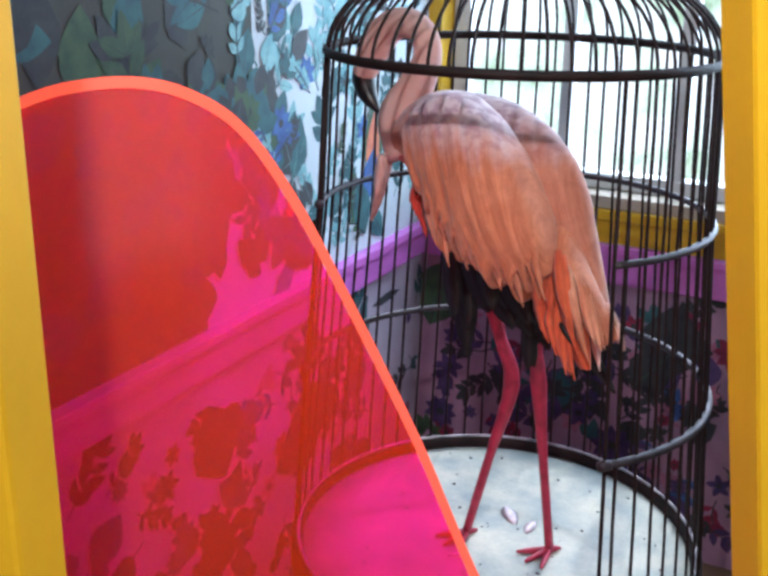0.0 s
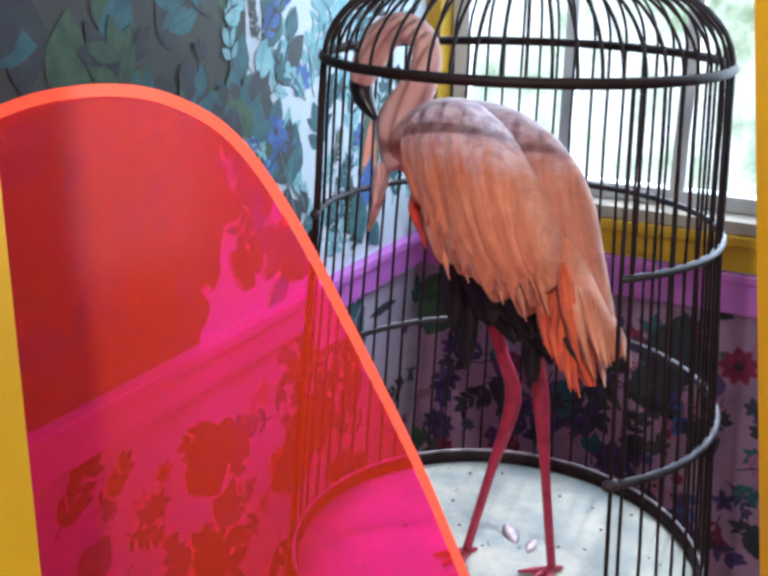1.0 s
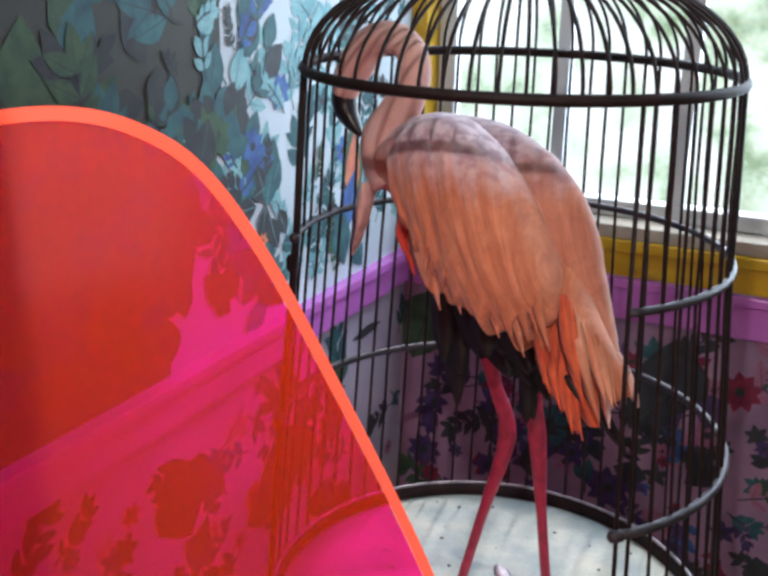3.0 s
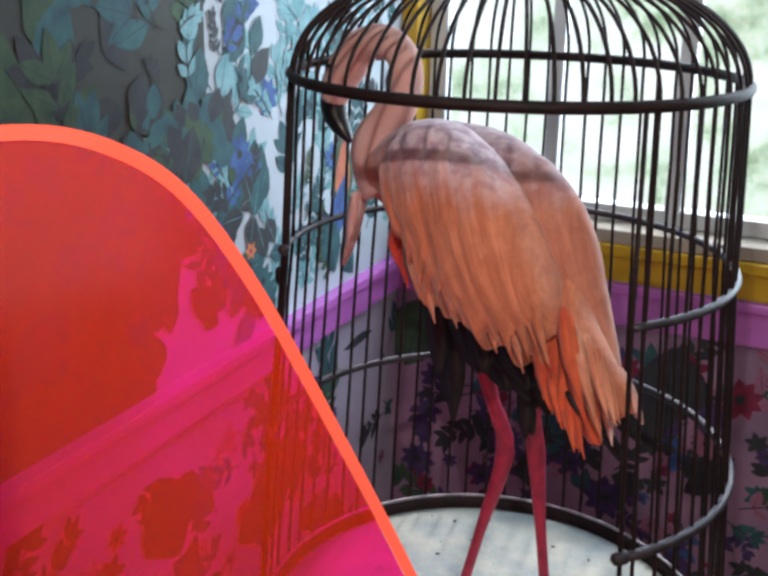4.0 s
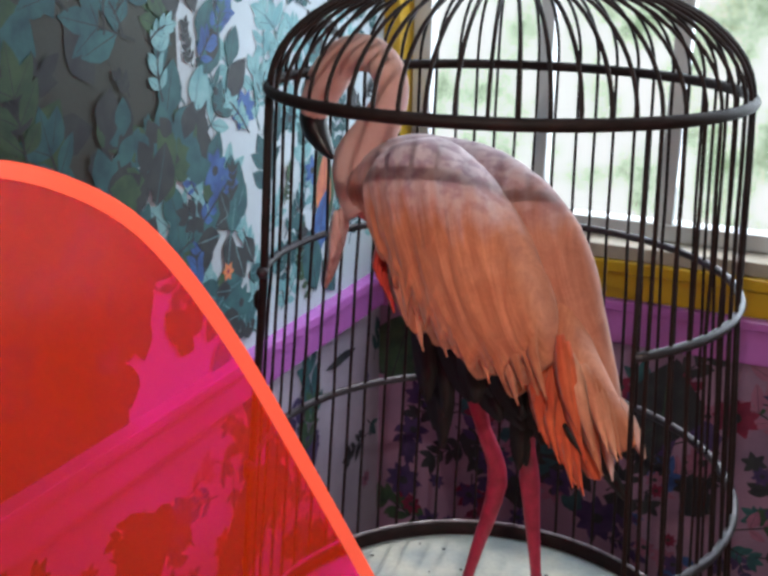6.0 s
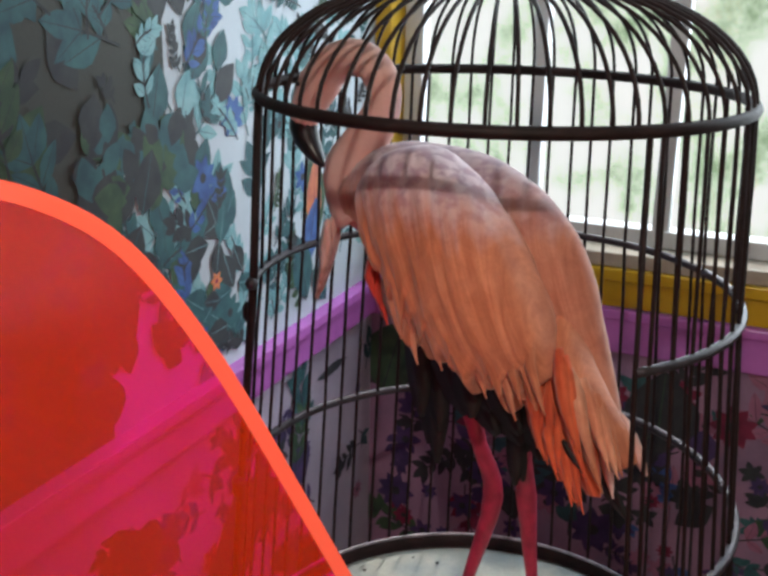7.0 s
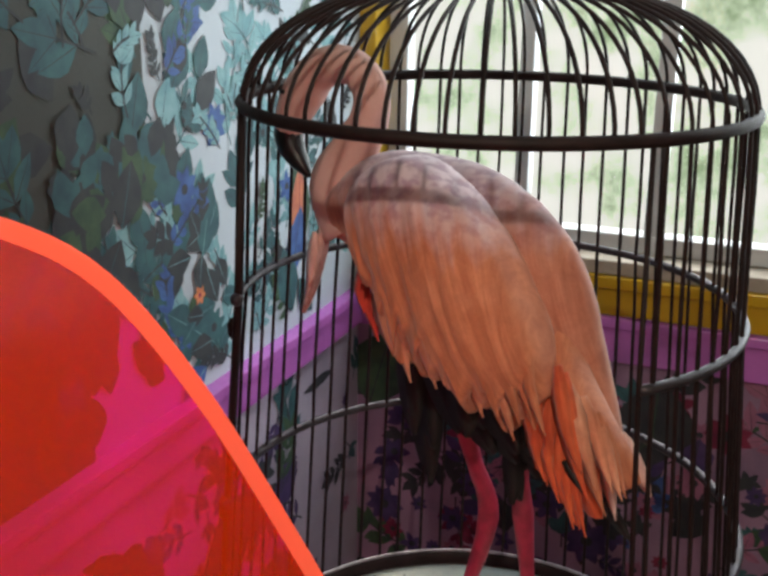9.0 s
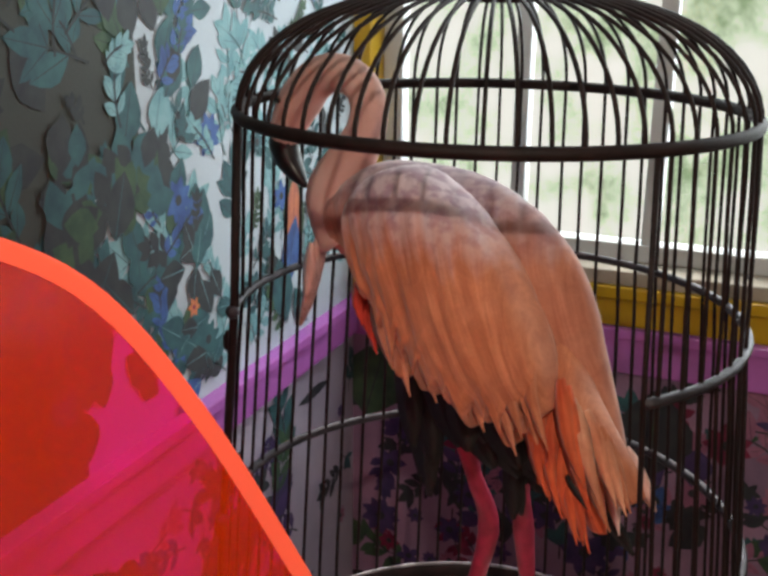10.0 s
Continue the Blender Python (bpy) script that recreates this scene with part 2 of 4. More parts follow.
# the bright garden far outside, as a plain backdrop
garden = bpy.data.materials.new("bright_garden")
garden.use_nodes = True
t = garden.node_tree
t.nodes.remove(t.nodes["Principled BSDF"])
co, nz, ramp, em = (t.nodes.new(k) for k in ("ShaderNodeTexCoord", "ShaderNodeTexNoise", "ShaderNodeValToRGB", "ShaderNodeEmission"))
nz.inputs["Scale"].default_value = 1.15
nz.inputs["Detail"].default_value = 8
nz.inputs["Roughness"].default_value = 0.66
t.links.new(co.outputs["Object"], nz.inputs["Vector"])
t.links.new(nz.outputs["Fac"], ramp.inputs["Fac"])
els = ramp.color_ramp.elements
els[0].position, els[0].color = 0.36, (0.32, 0.46, 0.27, 1)
els[1].position, els[1].color = 0.55, (0.97, 1.0, 0.95, 1)
mid = els.new(0.47)
mid.color = (0.72, 0.86, 0.66, 1)
em.inputs["Strength"].default_value = 1.38
t.links.new(ramp.outputs["Color"], em.inputs["Color"])
t.links.new(em.outputs[0], t.nodes["Material Output"].inputs["Surface"])
bm = block(-9.0, -8.9, -9.0, 14.0, -4.5, 8.0)
tagged(part("backdrop", bm, garden), "overexposed green garden beyond the window", "backdrop", kind="structure")
ground = tagged(part("ground", slab(bmesh.new(), (-60, -60, -4.6), (120, 0, 0), (0, 120, 0), (0, 0, 0.1)), PRINTS["green"]), "grassy ground outside the house", "ground", kind="structure")

# ---- printed wallpaper ----
class Sheet:
    """Flat printed motifs laid on one wall; each lies a hair above the last."""

    def __init__(self, place, out):
        self.place, self.out, self.lift = place, out, 0.0008
        self.bm, self.names = bmesh.new(), list(PRINTS)

    def shape(self, pts, colour):
        self.lift += 0.0000004
        vs = [self.bm.verts.new(self.place(u, v) + self.out * self.lift) for u, v in pts]
        self.bm.faces.new(vs).material_index = self.names.index(colour)

    def leaf(self, u, v, ang, size, fat, colour, vein=None):
        c, s = math.cos(ang), math.sin(ang)
        prof = [(0.0, 0.0), (0.15, 0.45), (0.38, 0.95), (0.6, 0.9), (0.82, 0.5), (1.0, 0.0)]
        bend = random.uniform(-0.15, 0.15)
        ring = [(x, y * fat + bend * x * (1 - x)) for x, y in prof] + [(x, -y * fat + bend * x * (1 - x)) for x, y in prof[-2:0:-1]]
        self.shape([(u + size * (c * x - s * y), v + size * (s * x + c * y)) for x, y in ring], colour)
        if vein:
            thin = [(0.02, 0.012), (0.95, 0.004), (0.95, -0.004), (0.02, -0.012)]
            thin = [(x, y + bend * x * (1 - x)) for x, y in thin]
            self.shape([(u + size * (c * x - s * y), v + size * (s * x + c * y)) for x, y in thin], vein)

    def flower(self, u, v, size, petals, colour, heart):
        a0 = random.uniform(0, 6)
        for k in range(petals):
            self.leaf(u, v, a0 + k * 2 * math.pi / petals, size, 0.28, colour)
        self.shape([(u + size * 0.24 * math.cos(k * 0.9), v + size * 0.24 * math.sin(k * 0.9)) for k in range(7)], heart)

    def sprig(self, u, v, ang, size, n, colour, vein, stem="dark"):
        x, y, a = u, v, ang
        turn = random.uniform(-0.22, 0.22)
        step = size * 0.55
        for k in range(n):
            nx, ny = x + step * math.cos(a), y + step * math.sin(a)
            w = 0.0022
            px, py = -math.sin(a) * w, math.cos(a) * w
            self.shape([(x + px, y + py), (nx + px, ny + py), (nx - px, ny - py), (x - px, y - py)], stem)
            for side in (-1, 1):
                self.leaf(nx, ny, a + side * random.uniform(0.5, 1.0), size * random.uniform(0.75, 1.15), random.uniform(0.18, 0.3), colour, vein)
            x, y, a = nx, ny, a + turn
        self.leaf(x, y, a, size * 1.1, 0.24, colour, vein)

    def finish(self, name, label):
        return tagged(part(name, self.bm, [PRINTS[k] for k in self.names]), label, "wallpaper", kind="stuff")


def pick(*pairs):
    names, weights = zip(*pairs)
    return random.choices(names, weights)[0]


random.seed(7)
upper = Sheet(lambda u, v: room(u, 0.0, v), ACROSS)
for k in range(95):
    u, v = 0.05 + 0.92 * random.random() ** 0.8, random.uniform(0.48, 1.95)
    upper.sprig(u, v, random.uniform(0.3, 2.8), random.uniform(0.035, 0.075), random.randint(2, 4),
                pick(("pale_teal", 5), ("teal", 4), ("green", 1), ("dark", 1)), "dark", "teal")
for k in range(190):
    upper.leaf(random.uniform(1.10, 3.3), random.uniform(0.5, 2.0), random.uniform(0, 6.3), random.uniform(0.10, 0.2), 0.3, pick(("teal", 3), ("green", 2), ("dark", 1)))
for k in range(200):
    u, v = 0.90 + 2.2 * random.random(), random.uniform(0.48, 1.95)
    if u < 1.12 and v < 0.90 and k % 3:
        continue
    upper.sprig(u, v, random.uniform(0.3, 2.8), random.uniform(0.05, 0.09), random.randint(2, 4),
                pick(("teal", 5), ("green", 4), ("dark", 1)), "dark", "dark")
for k in range(70):
    upper.leaf(random.uniform(0.76, 1.0), random.uniform(0.5, 1.5), random.uniform(0.6, 2.5), random.uniform(0.06, 0.12), 0.33, pick(("teal", 4), ("dark", 2), ("green", 2), ("pale_teal", 1)), "dark")
for k in range(9):
    upper.flower(random.uniform(0.1, 0.95), random.uniform(0.5, 1.9), random.uniform(0.025, 0.05), random.randint(5, 8),
                 pick(("blue", 4), ("teal", 2)), "dark")
for k in range(70):
    upper.sprig(random.uniform(0.08, 1.1), random.uniform(0.47, 1.25), random.uniform(0.2, 2.9), random.uniform(0.022, 0.045), random.randint(3, 6),
                pick(("teal", 5), ("pale_teal", 3), ("blue", 2), ("dark", 2), ("green", 1)), "dark", "dark")
upper.flower(0.825, 0.872, 0.045, 8, "blue", "dark")
upper.flower(0.80, 0.79, 0.035, 7, "teal", "orange")
for k in range(9):
    upper.leaf(0.77 + random.uniform(-.05, .05), 0.735 + random.uniform(-.05, .05), random.uniform(0, 6.3), random.uniform(0.06, 0.1), 0.35, pick(("dark", 3), ("teal", 2)), "pale_teal")
    upper.leaf(0.77 + random.uniform(-.09, .09), 0.575 + random.uniform(-.08, .06), random.uniform(0, 6.3), random.uniform(0.06, 0.11), 0.35, pick(("dark", 3), ("teal", 3), ("blue", 1)), "pale_teal")
upper.flower(0.79, 0.655, 0.022, 6, "orange", "red")
# a long flower bud in orange and green beside the bird
upper.leaf(0.345, 0.63, 1.45, 0.24, 0.22, "green", "teal")
upper.leaf(0.365, 0.64, 1.62, 0.20, 0.20, "orange", "red")
upper.leaf(0.405, 0.58, 1.9, 0.17, 0.26, "blue", "dark")
upper.leaf(0.40, 0.50, 1.3, 0.17, 0.3, "teal", "dark")
upper.leaf(0.30, 0.47, 1.0, 0.12, 0.3, "teal", "dark")
for k in range(46):
    upper.leaf(1.13 + random.uniform(-0.05, 0.04), random.uniform(0.48, 1.0), random.uniform(0.5, 2.6), random.uniform(0.06, 0.11), 0.34, pick(("dark", 3), ("teal", 2), ("green", 2)))
    upper.leaf(random.uniform(0.90, 1.15), 0.93 + random.uniform(-0.06, 0.03), random.uniform(0, 3.1), random.uniform(0.05, 0.09), 0.34, pick(("dark", 2), ("teal", 3), ("green", 2)))
for u, v, ang, size in ((1.07, 0.60, 1.2, 0.17), (1.10, 0.72, 2.2, 0.13), (0.98, 0.70, 0.8, 0.11), (1.02, 0.84, 1.9, 0.12)):
    upper.leaf(u, v, ang, size, 0.36, "dark", "teal")
upper.finish("wallpaper_print_upper", "teal leaves and blue flowers printed on pale wallpaper")

DEEP = (("dark", 6), ("violet", 5), ("teal", 2), ("green", 1), ("red", 1), ("pink", 2), ("blue", 1))
low_left = Sheet(lambda u, v: room(u, -0.006, v), ACROSS)
low_win = Sheet(lambda u, v: room(0.0, u, v), ALONG)
for sheet, reach, count in ((low_left, 3.4, 260), (low_win, 2.4, 230)):
    for k in range(count):
        u, v = random.uniform(0.03, reach), random.uniform(-0.46, 0.27)
        if sheet is low_left and 0.10 < u < 0.34:
            continue
        sheet.sprig(u, v, random.uniform(0, 6.3), random.uniform(0.035, 0.075), random.randint(1, 4), pick(*DEEP), "dark")
    for k in range(count // 2):
        u, v = random.uniform(0.05, reach), random.uniform(-0.45, 0.25)
        if sheet is low_left and 0.10 < u < 0.26:
            continue
        sheet.flower(u, v, random.uniform(0.02, 0.05), random.randint(5, 9), pick(("violet", 5), ("dark", 3), ("red", 1), ("pink", 1)), "dark")
    for k in range(count // 7):
        u, v = random.uniform(0.3, reach), random.uniform(-0.42, 0.18)
        sheet.leaf(u, v, random.uniform(0, 6.3), random.uniform(0.09, 0.16), random.uniform(0.3, 0.45), pick(("dark", 4), ("violet", 3), ("green", 1)), "dark")
low_win.leaf(0.80, 0.07, 1.55, 0.24, 0.42, "dark", "green")
low_win.leaf(0.70, 0.02, 0.9, 0.17, 0.4, "dark", "green")
low_win.leaf(0.03, 0.10, 1.3, 0.24, 0.40, "green", "dark")
low_win.flower(0.98, 0.19, 0.06, 9, "red", "dark")
low_win.flower(0.66, -0.18, 0.07, 9, "violet", "dark")
low_win.flower(0.08, -0.20, 0.06, 9, "violet", "dark")
low_left.sprig(0.40, 0.12, 1.5, 0.075, 4, "teal", "dark")
low_left.sprig(0.46, 0.05, 1.8, 0.065, 4, "green", "dark")
low_left.leaf(0.34, 0.262, 3.10, 0.16, 0.09, "dark")
low_left.leaf(0.16, 0.262, 0.02, 0.16, 0.09, "dark")
for u, v, ang, size in ((1.08, 0.06, 1.3, 0.22), (1.00, 0.16, 0.5, 0.13), (0.72, -0.10, 1.5, 0.24), (0.60, -0.02, 1.2, 0.18), (1.14, -0.20, 1.9, 0.16)):
    low_left.leaf(u, v, ang, size, 0.42, "dark", "green")
low_left.finish("wallpaper_print_lower", "dark leaves and violet flowers printed on mauve paper")
low_win.finish("wallpaper_print_under_window", "dark leaves and red flowers printed under the window")

# ---- the bird cage ----
RINGS = {"crown": (1.078, 0.386), "upper": (0.756, 0.402), "lower": (0.384, 0.432), "foot": (-0.02, 0.462)}
DOOR_RIGHT, DOOR_LEFT = -63.5, -176.0


def cage_radius(z):
    zs, rs = (-0.02, 0.384, 0.756, 1.078), (0.462, 0.432, 0.402, 0.386)
    return float(np.interp(z, zs, rs))


def polar(r, deg, z):
    return Vector((r * math.cos(radians(deg)), r * math.sin(radians(deg)), z))


cage = thing("bird_cage", "large black domed iron bird cage with open front", "bird cage", (0, 0, FLOOR))


def cage_part(name, bm, mat=M_IRON, label="", smooth=True, parent=None):
    ob = part(name, bm, mat, parent or cage, label, smooth)
    if parent is None:
        ob.matrix_parent_inverse = Matrix.Translation((0, 0, -FLOOR))
    return ob


def arc(r, z, a0, a1, n):
    return [polar(r, a0 + (a1 - a0) * k / n, z) for k in range(n + 1)]


cage_part("ring", sweep(arc(0.386, 1.078, 0, 360, 96)[:-1], 0.0095, 8, True), label="dark flat crown ring")
cage_part("ring", sweep(arc(0.404, 0.756, DOOR_RIGHT, 360 + DOOR_LEFT, 80), 0.0075, 8), M_RIM, "worn grey hoop ending at the door")
cage_part("ring", sweep(arc(0.436, 0.384, DOOR_RIGHT, 360 + DOOR_LEFT, 80), 0.0085, 8), M_RIM, "worn grey hoop ending at the door")
cage_part("base", turned([(0.446, -0.028), (0.446, -0.006), (0.452, -0.001), (0.462, -0.003), (0.468, -0.014), (0.471, -0.034), (0.471, -0.060), (0.465, -0.075), (0.44, -0.085), (0.43, -0.05), (0.446, -0.028)], 96, caps=False), label="dark rounded base band")
# thin ring added to draw the bright highlight on the band's top edge
cage_part("rim", sweep(arc(0.4535, 0.0005, 0, 360, 96)[:-1], 0.0036, 8, True), M_RIM_GLINT, "pale lip painted as the highlight on the base band")
cage_part("tray", turned([(0.4455, -0.040), (0.4455, -0.031), (0.30, -0.030), (0.004, -0.029)], 72), M_TRAY, "dirty white tray floor")
cage_part("collar", turned([(0.052, 1.236), (0.060, 1.244), (0.060, 1.262), (0.045, 1.275), (0.02, 1.30)], 24), label="dark iron crown collar")
for k in range(4):
    p = polar(0.40, 45 + 90 * k, 0)
    cage_part("leg", sweep([(p.x, p.y, -0.06), (p.x * 0.98, p.y * 0.98, -0.2), (p.x * 0.96, p.y * 0.96, -0.38), (p.x, p.y, FLOOR + 0.001)], [0.03, 0.018, 0.014, 0.024], 10))

random.seed(11)
BARS = 60
for k in range(BARS):
    deg = 360.0 * k / BARS + random.uniform(-0.5, 0.5)
    in_door = DOOR_LEFT + 1.5 < (deg if deg < 180 else deg - 360) < DOOR_RIGHT - 1.5
    pts = []
    if not in_door:
        pts += [polar(cage_radius(z) + random.uniform(-0.0012, 0.0012), deg + random.uniform(-0.12, 0.12), z) for z in (-0.03, 0.10, 0.25, 0.384, 0.52, 0.65, 0.756, 0.86, 0.98)]
    pts += [polar(0.386, deg, 1.070)]
    for j in range(1, 13):
        f = radians(90.0 * j / 13)
        pts.append(polar(0.05 + 0.336 * math.cos(f) ** 0.85, deg, 1.075 + 0.178 * math.sin(f)))
    cage_part("bar", sweep(pts, 0.0033, 6, across=Vector((-math.sin(radians(deg)), math.cos(radians(deg)), 0))))
for deg, r in ((DOOR_RIGHT, 0.0038), (DOOR_LEFT, 0.0075)):
    jamb = cage_part("door_post", sweep([polar(cage_radius(z), deg, z) for z in (-0.03, 0.384, 0.756, 1.074)], r, 8), label="thicker upright beside the open front")
for z in (0.70, 0.36):
    p = polar(cage_radius(z) + 0.006, DOOR_LEFT - 1.5, z)
    cage_part("hinge", sweep([p + Vector((0, 0, -0.018)), p + Vector((0, 0, -0.009)), p + Vector((0, 0, 0.009)), p + Vector((0, 0, 0.018))], [0.006, 0.011, 0.011, 0.006], 8), label="small barrel hinge")

for z, r in ((0.756, 0.404), (0.384, 0.436)):
    for deg in (DOOR_RIGHT, DOOR_LEFT):
        if z > 0.5 and deg == DOOR_RIGHT:
            continue
        p = polar(r, deg, z)
        tang = Vector((-math.sin(radians(deg)), math.cos(radians(deg)), 0)) * (-1 if deg == DOOR_RIGHT else 1)
        cage_part("knob", sweep([p - tang * 0.012, p - tang * 0.006, p + tang * 0.006, p + tang * 0.014, p + tang * 0.018], [0.007, 0.0105, 0.0115, 0.0095, 0.004], 10), M_RIM, "rounded end of a hoop")

# ---- fluorescent acrylic board in front of the cage ----
def acrylic(name, tint, body, glow=0.0):
    m = bpy.data.materials.new(name)
    m.use_nodes = True
    n, l = m.node_tree.nodes, m.node_tree.links
    n.remove(n["Principled BSDF"])
    tr, df, tl, gl = (n.new("ShaderNodeBsdf" + k) for k in ("Transparent", "Diffuse", "Translucent", "Glossy"))
    a, b, c = n.new("ShaderNodeAddShader"), n.new("ShaderNodeMixShader"), n.new("ShaderNodeMixShader")
    co, nz, ramp = n.new("ShaderNodeTexCoord"), n.new("ShaderNodeTexNoise"), n.new("ShaderNodeValToRGB")
    nz.inputs["Scale"].default_value = 3.0
    nz.inputs["Detail"].default_value = 4
    ramp.color_ramp.elements[0].color = (body[0] * 0.8, body[1] * 0.7, body[2] * 0.7, 1)
    ramp.color_ramp.elements[1].color = (*body, 1)
    l.new(co.outputs["Object"], nz.inputs["Vector"])
    l.new(nz.outputs["Fac"], ramp.inputs["Fac"])
    tr.inputs["Color"].default_value = (*tint, 1)
    gl.inputs["Roughness"].default_value = 0.12
    for x in (df, tl):
        l.new(ramp.outputs["Color"], x.inputs["Color"])
    b.inputs[0].default_value = 0.5
    l.new(df.outputs[0], b.inputs[1])
    l.new(tl.outputs[0], b.inputs[2])
    l.new(tr.outputs[0], a.inputs[0])
    l.new(b.outputs[0], a.inputs[1])
    c.inputs[0].default_value = 0.03
    l.new(a.outputs[0], c.inputs[1])
    l.new(gl.outputs[0], c.inputs[2])
    out = c
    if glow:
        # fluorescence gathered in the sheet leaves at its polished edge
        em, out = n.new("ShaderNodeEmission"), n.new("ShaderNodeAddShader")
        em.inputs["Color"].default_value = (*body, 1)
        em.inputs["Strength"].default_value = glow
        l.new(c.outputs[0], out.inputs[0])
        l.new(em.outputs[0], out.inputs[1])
    l.new(out.outputs[0], n["Material Output"].inputs["Surface"])
    return m


M_ACRYLIC = acrylic("fluorescent_pink_acrylic", (0.90, 0.095, 0.60), (0.355, 0.070, 0.0005))
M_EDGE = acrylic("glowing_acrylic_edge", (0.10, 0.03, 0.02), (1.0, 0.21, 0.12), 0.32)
BOARD_AT = Vector((-0.20, -0.90, 0.0))
SIDE = Vector((math.cos(radians(20)), math.sin(radians(20)), 0.0))
BOARD_OUT = Vector((math.sin(radians(20)), -math.cos(radians(20)), 0.0))
# the edge rises from the floor, bows over and runs on as a rounded top: (along, height)
EDGE_CURVE = [(0.60, FLOOR + 0.002), (0.43, -0.12), (0.192, 0.43), (0.101, 0.653), (0.002, 0.866), (-0.062, 0.993), (-0.121, 1.079), (-0.181, 1.120), (-0.245, 1.135), (-0.323, 1.128), (-0.391, 1.104)]
board = thing("acrylic_board", "translucent fluorescent pink acrylic board with glowing orange edge", "acrylic board", BOARD_AT + Vector((0, 0, FLOOR)))


def board_part(name, bm, mat, label):
    ob = part(name, bm, mat, board, label)
    ob.matrix_parent_inverse = Matrix.Translation(-board.location)
    return ob


def on_board(h, z, out=0.0):
    return BOARD_AT + SIDE * h + BOARD_OUT * out + Vector((0, 0, z))


def smooth_line(pts, steps=5):
    """Points spaced smoothly between the given ones."""
    out = []
    for i in range(len(pts) - 1):
        p0, p1, p2, p3 = (Vector(pts[min(max(i + k, 0), len(pts) - 1)]) for k in (-1, 0, 1, 2))
        for q in range(steps):
            f = q / steps
            out.append(0.5 * ((2 * p1) + (p2 - p0) * f + (2 * p0 - 5 * p1 + 4 * p2 - p3) * f * f + (3 * p1 - p0 - 3 * p2 + p3) * f ** 3))
    return out + [Vector(pts[-1])]


rim = smooth_line(EDGE_CURVE)
REACH = ((BOARD_AT - CORNER).dot(ACROSS) - 0.05) / SIDE.dot(ACROSS)
outward = []
for i in range(len(rim)):
    d = (rim[min(i + 1, len(rim) - 1)] - rim[max(i - 1, 0)]).normalized()
    outward.append(Vector((d.y, -d.x)))
inner = [p - o * 0.0125 for p, o in zip(rim, outward)]
outline = [(p.x, max(p.y, FLOOR + 0.002)) for p in inner] + [(-0.55, 1.02), (-REACH, 0.93), (-REACH, FLOOR + 0.002)]
bm = bmesh.new()
back_v = [bm.verts.new(on_board(h, z, -0.004)) for h, z in outline]
front_v = [bm.verts.new(on_board(h, z, 0.004)) for h, z in outline]
bm.faces.new(back_v)
bm.faces.new(front_v[::-1])
for k in range(len(outline)):
    j = (k + 1) % len(outline)
    bm.faces.new((back_v[k], back_v[j], front_v[j], front_v[k]))
board_part("sheet", bm, M_ACRYLIC, "see-through pink sheet")
bm = bmesh.new()
strip = []
for a, b, o in zip(inner, rim, outward):
    a = a + o * 0.0006
    strip.append([bm.verts.new(on_board(q.x, max(q.y, FLOOR + 0.001), w)) for q, w in ((a, -0.006), (a, 0.006), (b, 0.004), (b, -0.004))])
for q, w in zip(strip, strip[1:]):
    for k in range(4):
        bm.faces.new((q[k], q[(k + 1) % 4], w[(k + 1) % 4], w[k]))
bm.faces.new(strip[0])
bm.faces.new(strip[-1])
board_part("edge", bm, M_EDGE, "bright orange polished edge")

# ---- yellow post beside the viewer ----
post = bmesh.new()
slab(post, (0.391, -1.35, FLOOR), (0.036, 0.005, 0), (-0.012, 0.07, 0), (-0.37, 0, CEIL - FLOOR), 0.006)
tagged(part("door_post_yellow", post, M_POST), "leaning yellow painted doorway post", "door post", kind="structure")

left_post = slab(bmesh.new(), (-0.415, -1.36, FLOOR), (-0.14, 0.02, 0), (0.01, 0.07, 0), (0, 0, CEIL - FLOOR), 0.006)
tagged(part("door_post_yellow_far", left_post, M_POST), "upright yellow painted doorway post", "door post", kind="structure")
stub = slab(bmesh.new(), (0.429, -1.340, FLOOR), (0.52, 0.06, 0), (-0.012, 0.07, 0), (-0.37, 0, CEIL - FLOOR))
tagged(part("wall_beside_post", stub, M_TAN), "tan plaster wall beside the yellow post", "wall", kind="structure")

# ---- the flamingo figure: one mesh ----
BODY_AT = Vector((0.0, -0.10, 0.0))
ALONG_BIRD = Vector((0.777, -0.629, 0.0))
DEPTH = Vector((0.629, 0.777, 0.0))


def bird(s, z, w=0.0):
    """s: along the bird towards its tail, w: away from the viewer."""
    p = BODY_AT + ALONG_BIRD * s + DEPTH * w
    return Vector((p.x, p.y, z))


